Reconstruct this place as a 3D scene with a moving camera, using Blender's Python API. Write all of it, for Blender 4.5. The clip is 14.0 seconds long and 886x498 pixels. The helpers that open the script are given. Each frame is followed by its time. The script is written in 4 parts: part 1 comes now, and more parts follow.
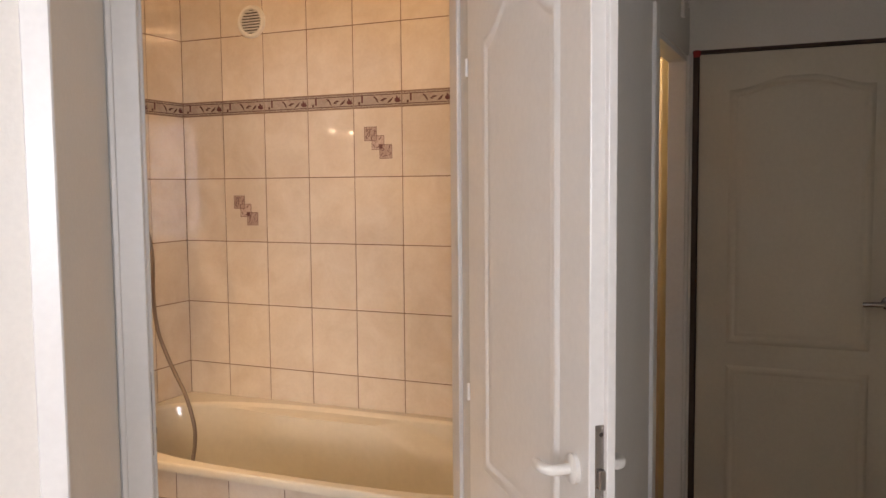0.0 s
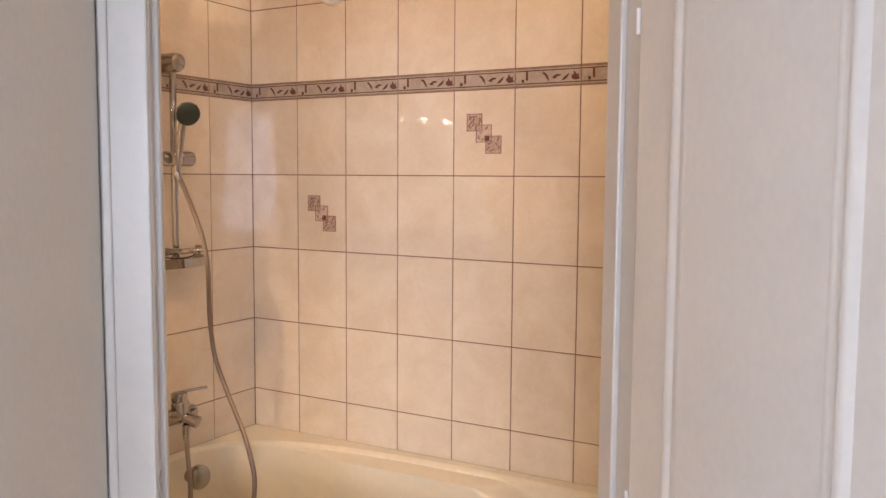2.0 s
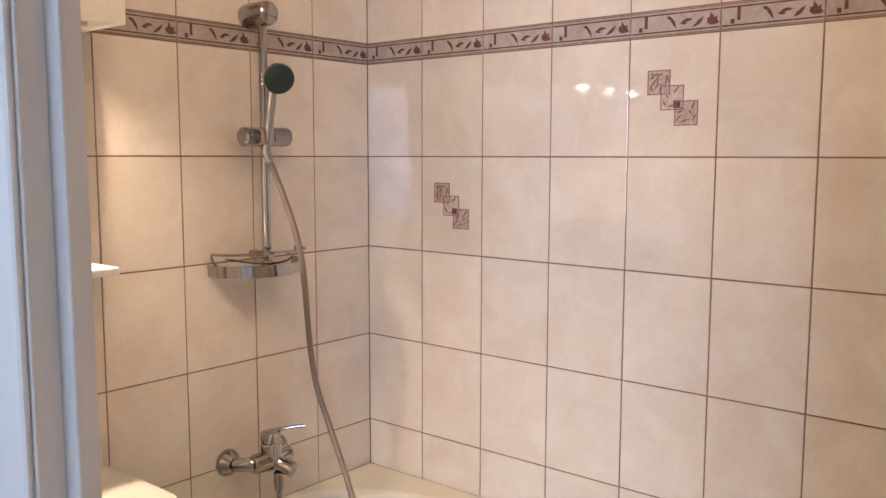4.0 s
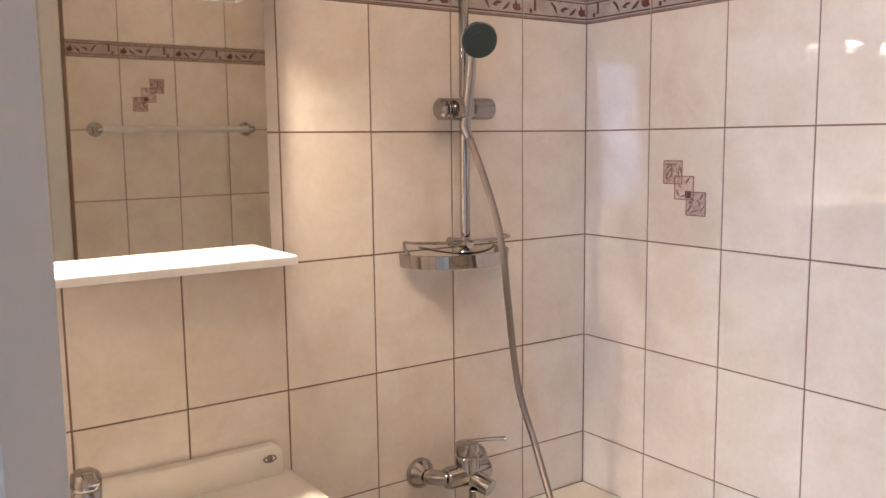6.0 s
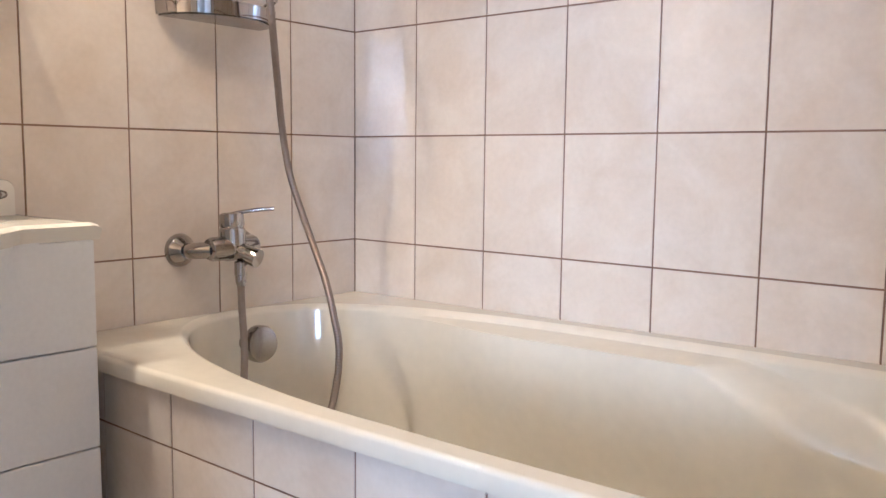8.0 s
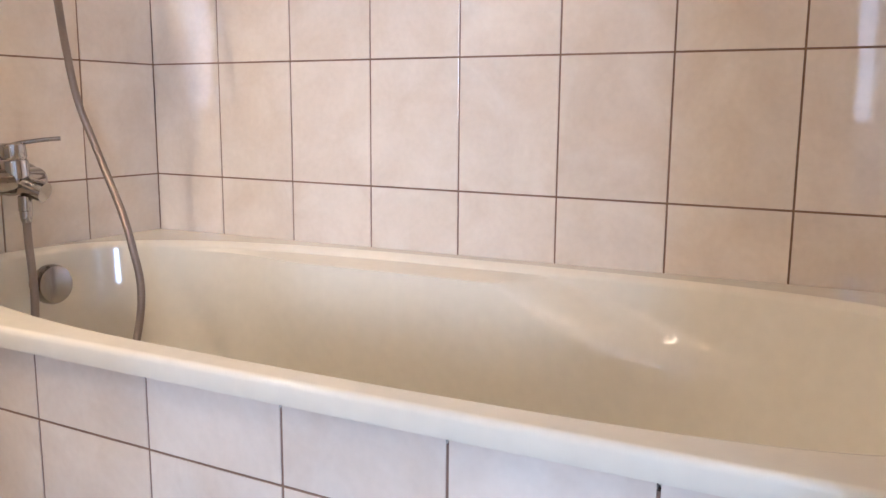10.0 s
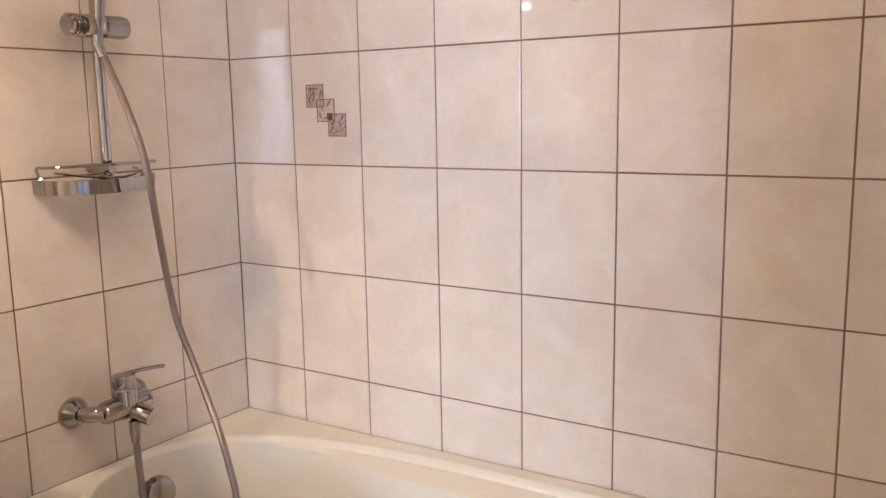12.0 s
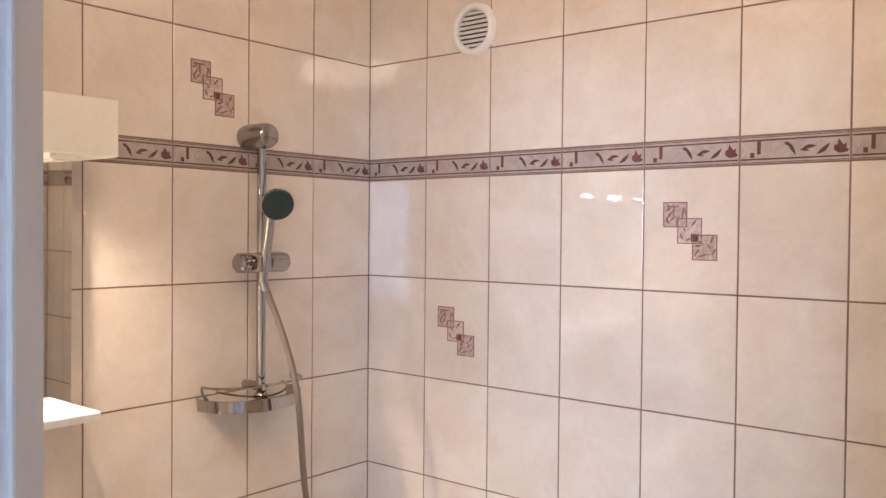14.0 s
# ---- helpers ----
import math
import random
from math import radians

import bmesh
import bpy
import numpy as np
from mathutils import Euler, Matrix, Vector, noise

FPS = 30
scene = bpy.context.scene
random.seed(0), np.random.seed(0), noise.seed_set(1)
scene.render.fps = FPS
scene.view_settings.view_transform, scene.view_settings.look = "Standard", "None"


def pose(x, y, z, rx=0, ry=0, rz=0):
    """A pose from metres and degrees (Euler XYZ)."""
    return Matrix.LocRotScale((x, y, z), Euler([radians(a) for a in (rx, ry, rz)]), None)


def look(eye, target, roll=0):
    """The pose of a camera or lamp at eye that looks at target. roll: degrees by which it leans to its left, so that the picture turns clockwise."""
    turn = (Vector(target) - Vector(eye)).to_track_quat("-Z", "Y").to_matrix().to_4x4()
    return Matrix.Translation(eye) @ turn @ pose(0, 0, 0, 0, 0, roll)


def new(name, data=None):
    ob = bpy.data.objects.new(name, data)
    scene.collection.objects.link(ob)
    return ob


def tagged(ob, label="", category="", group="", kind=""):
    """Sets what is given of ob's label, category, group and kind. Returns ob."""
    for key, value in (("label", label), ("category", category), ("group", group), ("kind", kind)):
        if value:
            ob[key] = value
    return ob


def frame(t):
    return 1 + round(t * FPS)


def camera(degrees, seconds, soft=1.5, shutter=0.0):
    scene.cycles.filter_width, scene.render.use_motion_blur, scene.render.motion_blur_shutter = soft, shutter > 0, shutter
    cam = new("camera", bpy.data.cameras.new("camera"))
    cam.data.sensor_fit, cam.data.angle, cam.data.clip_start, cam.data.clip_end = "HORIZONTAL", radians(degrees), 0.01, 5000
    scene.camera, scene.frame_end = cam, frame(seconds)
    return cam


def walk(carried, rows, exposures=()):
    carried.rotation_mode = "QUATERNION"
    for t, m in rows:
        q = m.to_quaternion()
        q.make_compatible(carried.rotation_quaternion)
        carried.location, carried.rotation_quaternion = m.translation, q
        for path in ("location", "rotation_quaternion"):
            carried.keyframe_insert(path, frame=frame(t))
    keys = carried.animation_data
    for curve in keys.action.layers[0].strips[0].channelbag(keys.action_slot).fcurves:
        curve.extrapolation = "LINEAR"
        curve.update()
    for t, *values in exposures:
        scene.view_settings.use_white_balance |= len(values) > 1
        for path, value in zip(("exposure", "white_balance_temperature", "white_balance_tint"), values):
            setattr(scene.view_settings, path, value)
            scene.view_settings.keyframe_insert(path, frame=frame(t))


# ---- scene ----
cam = camera(55.2, 14.0)
PATH = [
    (0, (2.391, -2.769, 1.468), (1.58, -0.947, 1.317), -0.5),
    (0.5, (2.328, -2.588, 1.512), (1.445, -0.796, 1.422), -0.1),
    (1, (2.266, -2.472, 1.547), (1.302, -0.72, 1.483), 0.5),
    (1.5, (2.147, -2.337, 1.526), (1.182, -0.587, 1.439), 0.5),
    (2, (2.043, -2.247, 1.496), (1.058, -0.515, 1.327), 0.4),
    (2.2, (2.023, -2.21, 1.483), (1.006, -0.498, 1.3), 0.5),
    (4.3, (1.626, -1.64, 1.504), (0.284, -0.172, 1.289), -0.2),
    (4.5, (1.59, -1.601, 1.506), (0.191, -0.188, 1.295), -0.4),
    (5, (1.513, -1.487, 1.519), (-0.023, -0.223, 1.314), -0.5),
    (5.5, (1.488, -1.482, 1.504), (-0.141, -0.343, 1.275), -1.1),
    (6, (1.505, -1.472, 1.481), (-0.124, -0.34, 1.227), -0.7),
    (6.5, (1.501, -1.474, 1.354), (-0.073, -0.265, 1.104), 0.0),
    (7, (1.493, -1.482, 1.129), (0.012, -0.163, 0.869), 1.0),
    (7.5, (1.502, -1.48, 0.997), (0.113, -0.058, 0.777), 0.9),
    (8, (1.513, -1.471, 0.945), (0.239, 0.056, 0.734), 0.6),
    (8.5, (1.528, -1.443, 0.909), (0.401, 0.19, 0.663), 1.0),
    (9, (1.548, -1.447, 0.885), (0.592, 0.289, 0.61), 1.2),
    (11.5, (1.551, -1.427, 1.152), (0.585, 0.285, 0.783), -0.8),
    (12, (1.583, -1.501, 1.367), (0.511, 0.156, 1.046), -1.0),
    (12.5, (1.617, -1.558, 1.476), (0.5, 0.081, 1.217), -0.1),
    (13, (1.626, -1.588, 1.552), (0.471, 0.034, 1.365), 0.2),
    (13.5, (1.62, -1.634, 1.622), (0.447, -0.017, 1.53), 0.5),
    (14, (1.601, -1.636, 1.62), (0.332, -0.09, 1.578), 0.5),
]
EXPOSURES = [
    (0.0, -0.52, 7350, 20.5), (0.5, -0.22, 7000, 20), (1.0, -0.19, 6800, 19.6), (2.2, -0.24, 6400, 19),
    (4.3, -0.08, 5230, 13.8), (5.0, -0.07, 5150, 13.6), (6.0, 0.0, 5050, 12.8), (7.0, 0.14, 5000, 12.6), (7.5, 0.14, 4820, 11.2),
    (8.0, 0.15, 4760, 10.9), (9.0, 0.12, 4850, 12.4), (11.5, 0.04, 5150, 14.6), (13.0, 0.02, 5120, 14.4), (14.0, 0.06, 5050, 14),
]
walk(cam, [(t, look(eye, target, roll)) for t, eye, target, roll in PATH], EXPOSURES)

# ---- light ----
WARM = (1.0, 0.65, 0.34)
DAY = (0.72, 0.85, 1.0)
world = bpy.data.worlds.new("sky")
scene.world = world
world.use_nodes = True
wn = world.node_tree.nodes
sky = wn.new("ShaderNodeTexSky")
sky.sky_type = "NISHITA"
sky.sun_disc = False
sky.sun_elevation, sky.sun_rotation = radians(38), radians(200)
world.node_tree.links.new(sky.outputs["Color"], wn["Background"].inputs["Color"])
wn["Background"].inputs["Strength"].default_value = 0.08
sun = new("sun", bpy.data.lights.new("sun", "SUN"))
sun.data.energy, sun.data.angle, sun.data.color = 2.0, radians(0.5), (1.0, 0.95, 0.88)
sun.matrix_world = look((-6, 8, 9), (0, 0, 0))


def lamp(name, kind, m, watts, colour, **settings):
    """A lamp at the pose m."""
    data = bpy.data.lights.new(name, kind)
    data.energy, data.color = watts, colour
    for key, value in settings.items():
        setattr(data, key, value)
    ob = new(name, data)
    ob.matrix_world = m
    return ob


# daylight in the opening of the room's window, assumed fill lamp over the door, spot under the mirror's light box,
# toilet's bulb
lamp("window_daylight", "AREA", look((4.98, -5.72, 1.55), (0, -5.72, 1.55)), 196, DAY, shape="RECTANGLE", size=1.3, size_y=1.4)
lamp("back_window_daylight", "AREA", look((4.5, -7.68, 1.52), (4.5, 0, 1.52)), 150, DAY, shape="RECTANGLE", size=0.72, size_y=1.45)
# assumed side window's daylight, added to brighten the open bathroom door leaf
lamp("side_window_daylight", "AREA", look((0.54, -4.5, 1.5), (1.9, -1.2, 1.2)), 23, DAY, shape="RECTANGLE", size=1.7, size_y=1.3)
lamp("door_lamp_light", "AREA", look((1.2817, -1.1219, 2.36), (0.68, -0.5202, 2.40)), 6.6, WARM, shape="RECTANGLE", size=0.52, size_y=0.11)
for spot_y in (-1.0, -1.2, -1.4):
    lamp("downlight_light", "SPOT", look((0.092, spot_y, 1.738), (0.092, spot_y, 0)), 20, (1.0, 0.72, 0.42), spot_size=radians(144), spot_blend=0.5, shadow_soft_size=0.02)
lamp("toilet_light", "POINT", look((1.3, 0.85, 2.2), (1.3, 0.85, 0)), 15, (1.0, 0.86, 0.56), shadow_soft_size=0.06)


# ---- materials ----
def material(name, base, rough=0.5, metal=0.0, second=None, scale=6.0, fine=60.0, amount=0.5, bump=0.0, coat=0.0, vary=0.0, uneven=0.08):
    """A surface with blotches of a second colour at one scale, grain at a finer one, uneven gloss and fine relief."""
    mat = bpy.data.materials.new(name)
    mat.use_nodes = True
    nt = mat.node_tree
    b = nt.nodes["Principled BSDF"]
    b.inputs["Metallic"].default_value = metal
    b.inputs["Coat Weight"].default_value = coat
    b.inputs["Coat Roughness"].default_value = 0.05
    link = nt.links.new
    pos = nt.nodes.new("ShaderNodeTexCoord")
    info = nt.nodes.new("ShaderNodeObjectInfo")
    shift = nt.nodes.new("ShaderNodeVectorMath")
    shift.operation = "MULTIPLY_ADD"
    shift.inputs[1].default_value = (37.0, 19.0, 53.0)
    link(info.outputs["Random"], shift.inputs[0])
    link(pos.outputs["Object"], shift.inputs[2])
    big = nt.nodes.new("ShaderNodeTexNoise")
    big.inputs["Scale"].default_value, big.inputs["Detail"].default_value, big.inputs["Roughness"].default_value = scale, 5, 0.6
    big.inputs["Distortion"].default_value = 0.6
    small = nt.nodes.new("ShaderNodeTexNoise")
    small.inputs["Scale"].default_value, small.inputs["Detail"].default_value = fine, 3
    for n in (big, small):
        link(shift.outputs[0], n.inputs["Vector"])
    ramp = nt.nodes.new("ShaderNodeMapRange")
    ramp.inputs["From Min"].default_value, ramp.inputs["From Max"].default_value = 0.35, 0.68
    ramp.inputs["To Max"].default_value = amount
    link(big.outputs["Fac"], ramp.inputs["Value"])
    mix = nt.nodes.new("ShaderNodeMix")
    mix.data_type = "RGBA"
    second = second or tuple(c * 0.88 for c in base)
    mix.inputs[6].default_value, mix.inputs[7].default_value = (*base, 1), (*second, 1)
    link(ramp.outputs[0], mix.inputs[0])
    grain = nt.nodes.new("ShaderNodeMapRange")
    grain.inputs["To Min"].default_value, grain.inputs["To Max"].default_value = 0.94, 1.05
    link(small.outputs["Fac"], grain.inputs["Value"])
    value = nt.nodes.new("ShaderNodeHueSaturation")
    link(mix.outputs[2], value.inputs["Color"])
    each = nt.nodes.new("ShaderNodeMapRange")
    each.inputs["To Min"].default_value, each.inputs["To Max"].default_value = 1 - vary, 1 + vary
    link(info.outputs["Random"], each.inputs["Value"])
    both = nt.nodes.new("ShaderNodeMath")
    both.operation = "MULTIPLY"
    link(grain.outputs[0], both.inputs[0])
    link(each.outputs[0], both.inputs[1])
    link(both.outputs[0], value.inputs["Value"])
    link(value.outputs["Color"], b.inputs["Base Color"])
    gloss = nt.nodes.new("ShaderNodeMapRange")
    gloss.inputs["To Min"].default_value, gloss.inputs["To Max"].default_value = max(0.0, rough - uneven), rough + uneven
    link(big.outputs["Fac"], gloss.inputs["Value"])
    link(gloss.outputs[0], b.inputs["Roughness"])
    if bump:
        node = nt.nodes.new("ShaderNodeBump")
        node.inputs["Strength"].default_value, node.inputs["Distance"].default_value = 1.0, bump
        link(small.outputs["Fac"], node.inputs["Height"])
        link(node.outputs[0], b.inputs["Normal"])
    return mat


def glowing(name, colour, strength):
    mat = bpy.data.materials.new(name)
    mat.use_nodes = True
    b = mat.node_tree.nodes["Principled BSDF"]
    b.inputs["Emission Color"].default_value, b.inputs["Emission Strength"].default_value = (*colour, 1), strength
    return mat


TILE = material("glazed_beige_tile", (0.74, 0.66, 0.565), 0.03, second=(0.65, 0.545, 0.435), scale=8, fine=90, amount=0.8, bump=0.00006, vary=0.03, uneven=0.012)
GROUT = material("brown_grout", (0.20, 0.12, 0.08), 0.85, second=(0.27, 0.175, 0.12), scale=9, fine=300, amount=0.8, bump=0.0004)
TILE.node_tree.nodes["Principled BSDF"].inputs["IOR"].default_value = 1.62
BORDER = material("border_tile", (0.47, 0.395, 0.335), 0.12, second=(0.355, 0.29, 0.245), scale=30, fine=160, amount=0.9, bump=0.0001, uneven=0.04)
BROWN = material("brown_print", (0.115, 0.052, 0.042), 0.22, second=(0.16, 0.09, 0.075), scale=120, fine=400)
RUST = material("rust_print", (0.125, 0.045, 0.045), 0.22, second=(0.21, 0.11, 0.095), scale=120, fine=400)
MAUVE = material("mauve_print", (0.36, 0.26, 0.23), 0.22, second=(0.50, 0.39, 0.34), scale=90, fine=400, amount=1.0)
MAUVE_PALE = material("pale_rose_print", (0.62, 0.49, 0.42), 0.18, second=(0.44, 0.31, 0.27), scale=95, fine=300, amount=1.0)
SOFT_BROWN = material("soft_brown_print", (0.20, 0.115, 0.095), 0.22, second=(0.30, 0.19, 0.155), scale=120, fine=400)
PINK = material("pink_print", (0.56, 0.43, 0.37), 0.2, second=(0.31, 0.20, 0.165), scale=120, fine=300, amount=1.0)
ENAMEL = material("cream_enamel", (0.70, 0.65, 0.54), 0.045, second=(0.67, 0.615, 0.505), scale=3, fine=40, amount=0.6, uneven=0.015)
CERAMIC = material("white_ceramic", (0.76, 0.71, 0.61), 0.10, scale=3, fine=40, amount=0.15, uneven=0.03)
LAMINATE = material("white_laminate", (0.74, 0.73, 0.70), 0.32, scale=4, fine=120, amount=0.2, bump=0.00005)
PLASTIC = material("cream_plastic", (0.78, 0.73, 0.62), 0.35, scale=5, fine=90, amount=0.2)
WHITE_PLASTIC = material("white_plastic", (0.80, 0.77, 0.72), 0.4, scale=5, fine=90, amount=0.2)
CHROME = material("chrome", (0.42, 0.395, 0.38), 0.03, 1.0, scale=14, fine=120, amount=0.25, uneven=0.015)
STEEL = material("brushed_steel", (0.36, 0.335, 0.32), 0.22, 1.0, scale=20, fine=200, amount=0.5)
DARK_GREEN = material("dark_green_rubber", (0.022, 0.036, 0.034), 0.38, scale=30, fine=200)
DARK = material("dark_void", (0.035, 0.026, 0.022), 0.8, scale=20, fine=100)
MIRROR = material("mirror_silver", (0.86, 0.87, 0.84), 0.02, 1.0, scale=4, fine=30, amount=0.06, uneven=0.01)
PAINT = material("white_gloss_paint", (0.78, 0.76, 0.73), 0.30, second=(0.73, 0.705, 0.67), scale=3, fine=70, amount=0.5, bump=0.0003, uneven=0.06)
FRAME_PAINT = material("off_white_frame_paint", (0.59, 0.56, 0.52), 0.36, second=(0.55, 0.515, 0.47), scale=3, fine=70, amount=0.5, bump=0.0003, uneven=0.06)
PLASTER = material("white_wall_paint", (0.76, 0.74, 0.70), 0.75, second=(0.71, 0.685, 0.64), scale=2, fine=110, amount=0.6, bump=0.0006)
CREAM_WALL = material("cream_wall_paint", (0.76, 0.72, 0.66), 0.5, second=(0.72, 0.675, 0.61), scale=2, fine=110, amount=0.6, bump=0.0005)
# cream darkened: the hall's dimness is put into the door's colour
DIM_PAINT = material("dimmed_cream_door_paint", (0.64, 0.59, 0.485), 0.34, second=(0.59, 0.54, 0.435), scale=3, fine=70, amount=0.6, bump=0.0003, uneven=0.06)
FROSTED = material("frosted_pale_bar", (0.60, 0.57, 0.52), 0.3, scale=10, fine=120, amount=0.3)
CEILING = material("ceiling_paint", (0.82, 0.80, 0.77), 0.8, scale=2, fine=110, amount=0.4, bump=0.0005)
GAP_BROWN = material("dark_brown_gap", (0.07, 0.042, 0.03), 0.7, scale=20, fine=150, bump=0.0004)
RED = material("red_rubber", (0.35, 0.02, 0.02), 0.5, scale=40, fine=200)
FLOOR_TILE = material("brown_floor_tile", (0.36, 0.27, 0.20), 0.3, second=(0.29, 0.21, 0.15), scale=8, fine=80, amount=0.8, vary=0.06)
PARQUET = material("oak_parquet", (0.34, 0.21, 0.11), 0.35, second=(0.26, 0.15, 0.08), scale=5, fine=60, amount=0.8, vary=0.12)
YELLOW_TILE = material("toilet_tile", (0.74, 0.66, 0.48), 0.15, second=(0.66, 0.57, 0.40), scale=7, fine=90, amount=0.7, vary=0.03, uneven=0.04)
BULB = glowing("bulb_glow", (1.0, 0.80, 0.55), 60)
ASSUMED_GLOW = glowing("assumed_lamp_glow", (1.0, 0.78, 0.52), 9)
GLASS = bpy.data.materials.new("window_glass")
GLASS.use_nodes = True
GLASS.node_tree.nodes["Principled BSDF"].inputs["Transmission Weight"].default_value = 1.0
GLASS.node_tree.nodes["Principled BSDF"].inputs["Roughness"].default_value = 0.0

# hose: fine rings wound along the tube
HOSE = material("hose_steel", (0.27, 0.22, 0.185), 0.45, 0.75, scale=20, fine=200, amount=0.3)


# ---- building helpers ----
PLACE = {}


def thing(name, x, y, z, label, category, group="", kind=""):
    """An empty at a thing's base, which carries its parts."""
    ob = new(name)
    ob.empty_display_size = 0.05
    ob.location = (x, y, z)
    PLACE[ob] = Vector((x, y, z))
    return tagged(ob, label, category, group, kind)


def part(name, bm, mat, parent=None, label="", smooth=False):
    """One mesh object out of a bmesh drawn in world metres, under a thing or a part."""
    bmesh.ops.recalc_face_normals(bm, faces=bm.faces)
    at = PLACE[parent] if parent else Vector((0, 0, 0))
    bmesh.ops.translate(bm, verts=bm.verts, vec=-at)
    me = bpy.data.meshes.new(name)
    bm.to_mesh(me)
    bm.free()
    me.materials.append(mat)
    if smooth:
        for p in me.polygons:
            p.use_smooth = True
        me.set_sharp_from_angle(angle=radians(38))
    ob = new(name, me)
    if parent:
        ob.parent = parent
    PLACE[ob] = at
    return tagged(ob, label)


def box(x0, x1, y0, y1, z0, z1, bevel=0.0, segments=1, bm=None, turn=None):
    """A box, its edges bevelled; turn: a matrix that it is set in."""
    own = bmesh.new()
    bmesh.ops.create_cube(own, size=1, matrix=Matrix.LocRotScale(((x0 + x1) / 2, (y0 + y1) / 2, (z0 + z1) / 2), None, (abs(x1 - x0), abs(y1 - y0), abs(z1 - z0))))
    if bevel:
        bmesh.ops.bevel(own, geom=own.edges[:], offset=bevel, segments=segments, profile=0.5, affect="EDGES", clamp_overlap=True)
    if turn:
        bmesh.ops.transform(own, matrix=turn, verts=own.verts)
    if bm is None:
        return own
    return join(bm, own)


def join(bm, own):
    me = bpy.data.meshes.new("joined")
    own.to_mesh(me)
    own.free()
    bm.from_mesh(me)
    bpy.data.meshes.remove(me)
    return bm


def spun(start, end, profile, count=28, bm=None):
    """A turned body: profile of (way along the axis 0..1 or more, radius) from start to end."""
    own = bm or bmesh.new()
    a, b = Vector(start), Vector(end)
    axis = b - a
    q = axis.normalized().to_track_quat("Z", "Y")
    rings = []
    for h, r in profile:
        ring = []
        for k in range(count):
            w = 2 * math.pi * k / count
            ring.append(own.verts.new(a + axis * h + q @ Vector((r * math.cos(w), r * math.sin(w), 0))))
        rings.append(ring)
    for p, n in zip(rings, rings[1:]):
        for k in range(count):
            own.faces.new((p[k], p[(k + 1) % count], n[(k + 1) % count], n[k]))
    own.faces.new(rings[0][::-1])
    own.faces.new(rings[-1])
    return own


def rod(start, end, r, edge=0.0015, count=20, bm=None):
    n = (Vector(end) - Vector(start)).length
    e = min(edge, r * 0.9) 
    return spun(start, end, [(0, r - e), (e / n, r), (1 - e / n, r), (1, r - e)], count, bm)


def smooth_path(points, steps=8):
    """A rounded line through points."""
    p = [Vector(a) for a in points]
    p = [p[0] * 2 - p[1]] + p + [p[-1] * 2 - p[-2]]
    out = []
    for i in range(1, len(p) - 2):
        for k in range(steps):
            t = k / steps
            a, b, c, d = p[i - 1:i + 3]
            out.append(0.5 * ((2 * b) + (c - a) * t + (2 * a - 5 * b + 4 * c - d) * t * t + (3 * b - a - 3 * c + d) * t ** 3))
    return out + [p[-2]]


def tube(points, r, count=10, closed=False, bm=None, ripple=0.0):
    """A tube along a line of points."""
    own = bm or bmesh.new()
    rings, n = [], len(points)
    side = Vector((0.3, 0.2, 1)).cross(points[1] - points[0]).normalized()
    for i, p in enumerate(points):
        d = (points[(i + 1) % n] - points[i - 1]) if closed or 0 < i < n - 1 else (points[1] - points[0] if i == 0 else points[-1] - points[-2])
        d.normalize()
        side = (side - d * side.dot(d)).normalized()
        up = d.cross(side)
        rr = r * (1 + (ripple if i % 2 else 0))
        rings.append([own.verts.new(p + side * rr * math.cos(2 * math.pi * k / count) + up * rr * math.sin(2 * math.pi * k / count)) for k in range(count)])
    for i in range(n if closed else n - 1):
        a, b = rings[i], rings[(i + 1) % n]
        for k in range(count):
            own.faces.new((a[k], a[(k + 1) % count], b[(k + 1) % count], b[k]))
    if not closed:
        own.faces.new(rings[0][::-1])
        own.faces.new(rings[-1])
    return own


def plate(outline, depth, to_world, bm=None, bevel=0.0):
    """A flat outline (u, v) with a thickness, set in the world by the matrix to_world (u, v, out)."""
    own = bmesh.new()
    low = [own.verts.new((u, v, 0)) for u, v in outline]
    face = own.faces.new(low)
    top = bmesh.ops.extrude_face_region(own, geom=[face])
    moved = [g for g in top["geom"] if isinstance(g, bmesh.types.BMVert)]
    bmesh.ops.translate(own, verts=moved, vec=(0, 0, depth))
    if bevel:
        rim = [e for e in own.edges if all(v in moved for v in e.verts)]
        bmesh.ops.bevel(own, geom=rim, offset=bevel, segments=2, profile=0.5, affect="EDGES", clamp_overlap=True)
    bmesh.ops.transform(own, matrix=to_world, verts=own.verts)
    return own if bm is None else join(bm, own)


def setting(ob, label, category):
    return tagged(ob, label, category, kind="structure")


# ---- plan ----
ROOM_X, FRONT_Y, CEIL = 1.72, -1.66, 2.50
K = math.sqrt(0.5)
# frame of the slanted door wall: u along the wall, n out of the bathroom
DOOR_WALL = Matrix(((K, K, 0, 0), (K, -K, 0, 0), (0, 0, 1, 0), (0, 0, 0, 1)))
U0, U1, N0, N1 = -0.207, 0.472, 1.775, 1.875
DOOR_TOP = 1.95


def slant(u0, u1, n0, n1, z0, z1, bevel=0.0, bm=None):
    return box(u0, u1, n0, n1, z0, z1, bevel, 2 if bevel else 1, bm, DOOR_WALL)


JOINT = 0.0036
ROWS_Z = [(0.612, 0.7455), (0.7455, 0.997), (0.997, 1.2485), (1.2485, 1.500), (1.500, 1.753), (1.808, 2.058), (2.058, 2.309), (2.309, 2.50)]

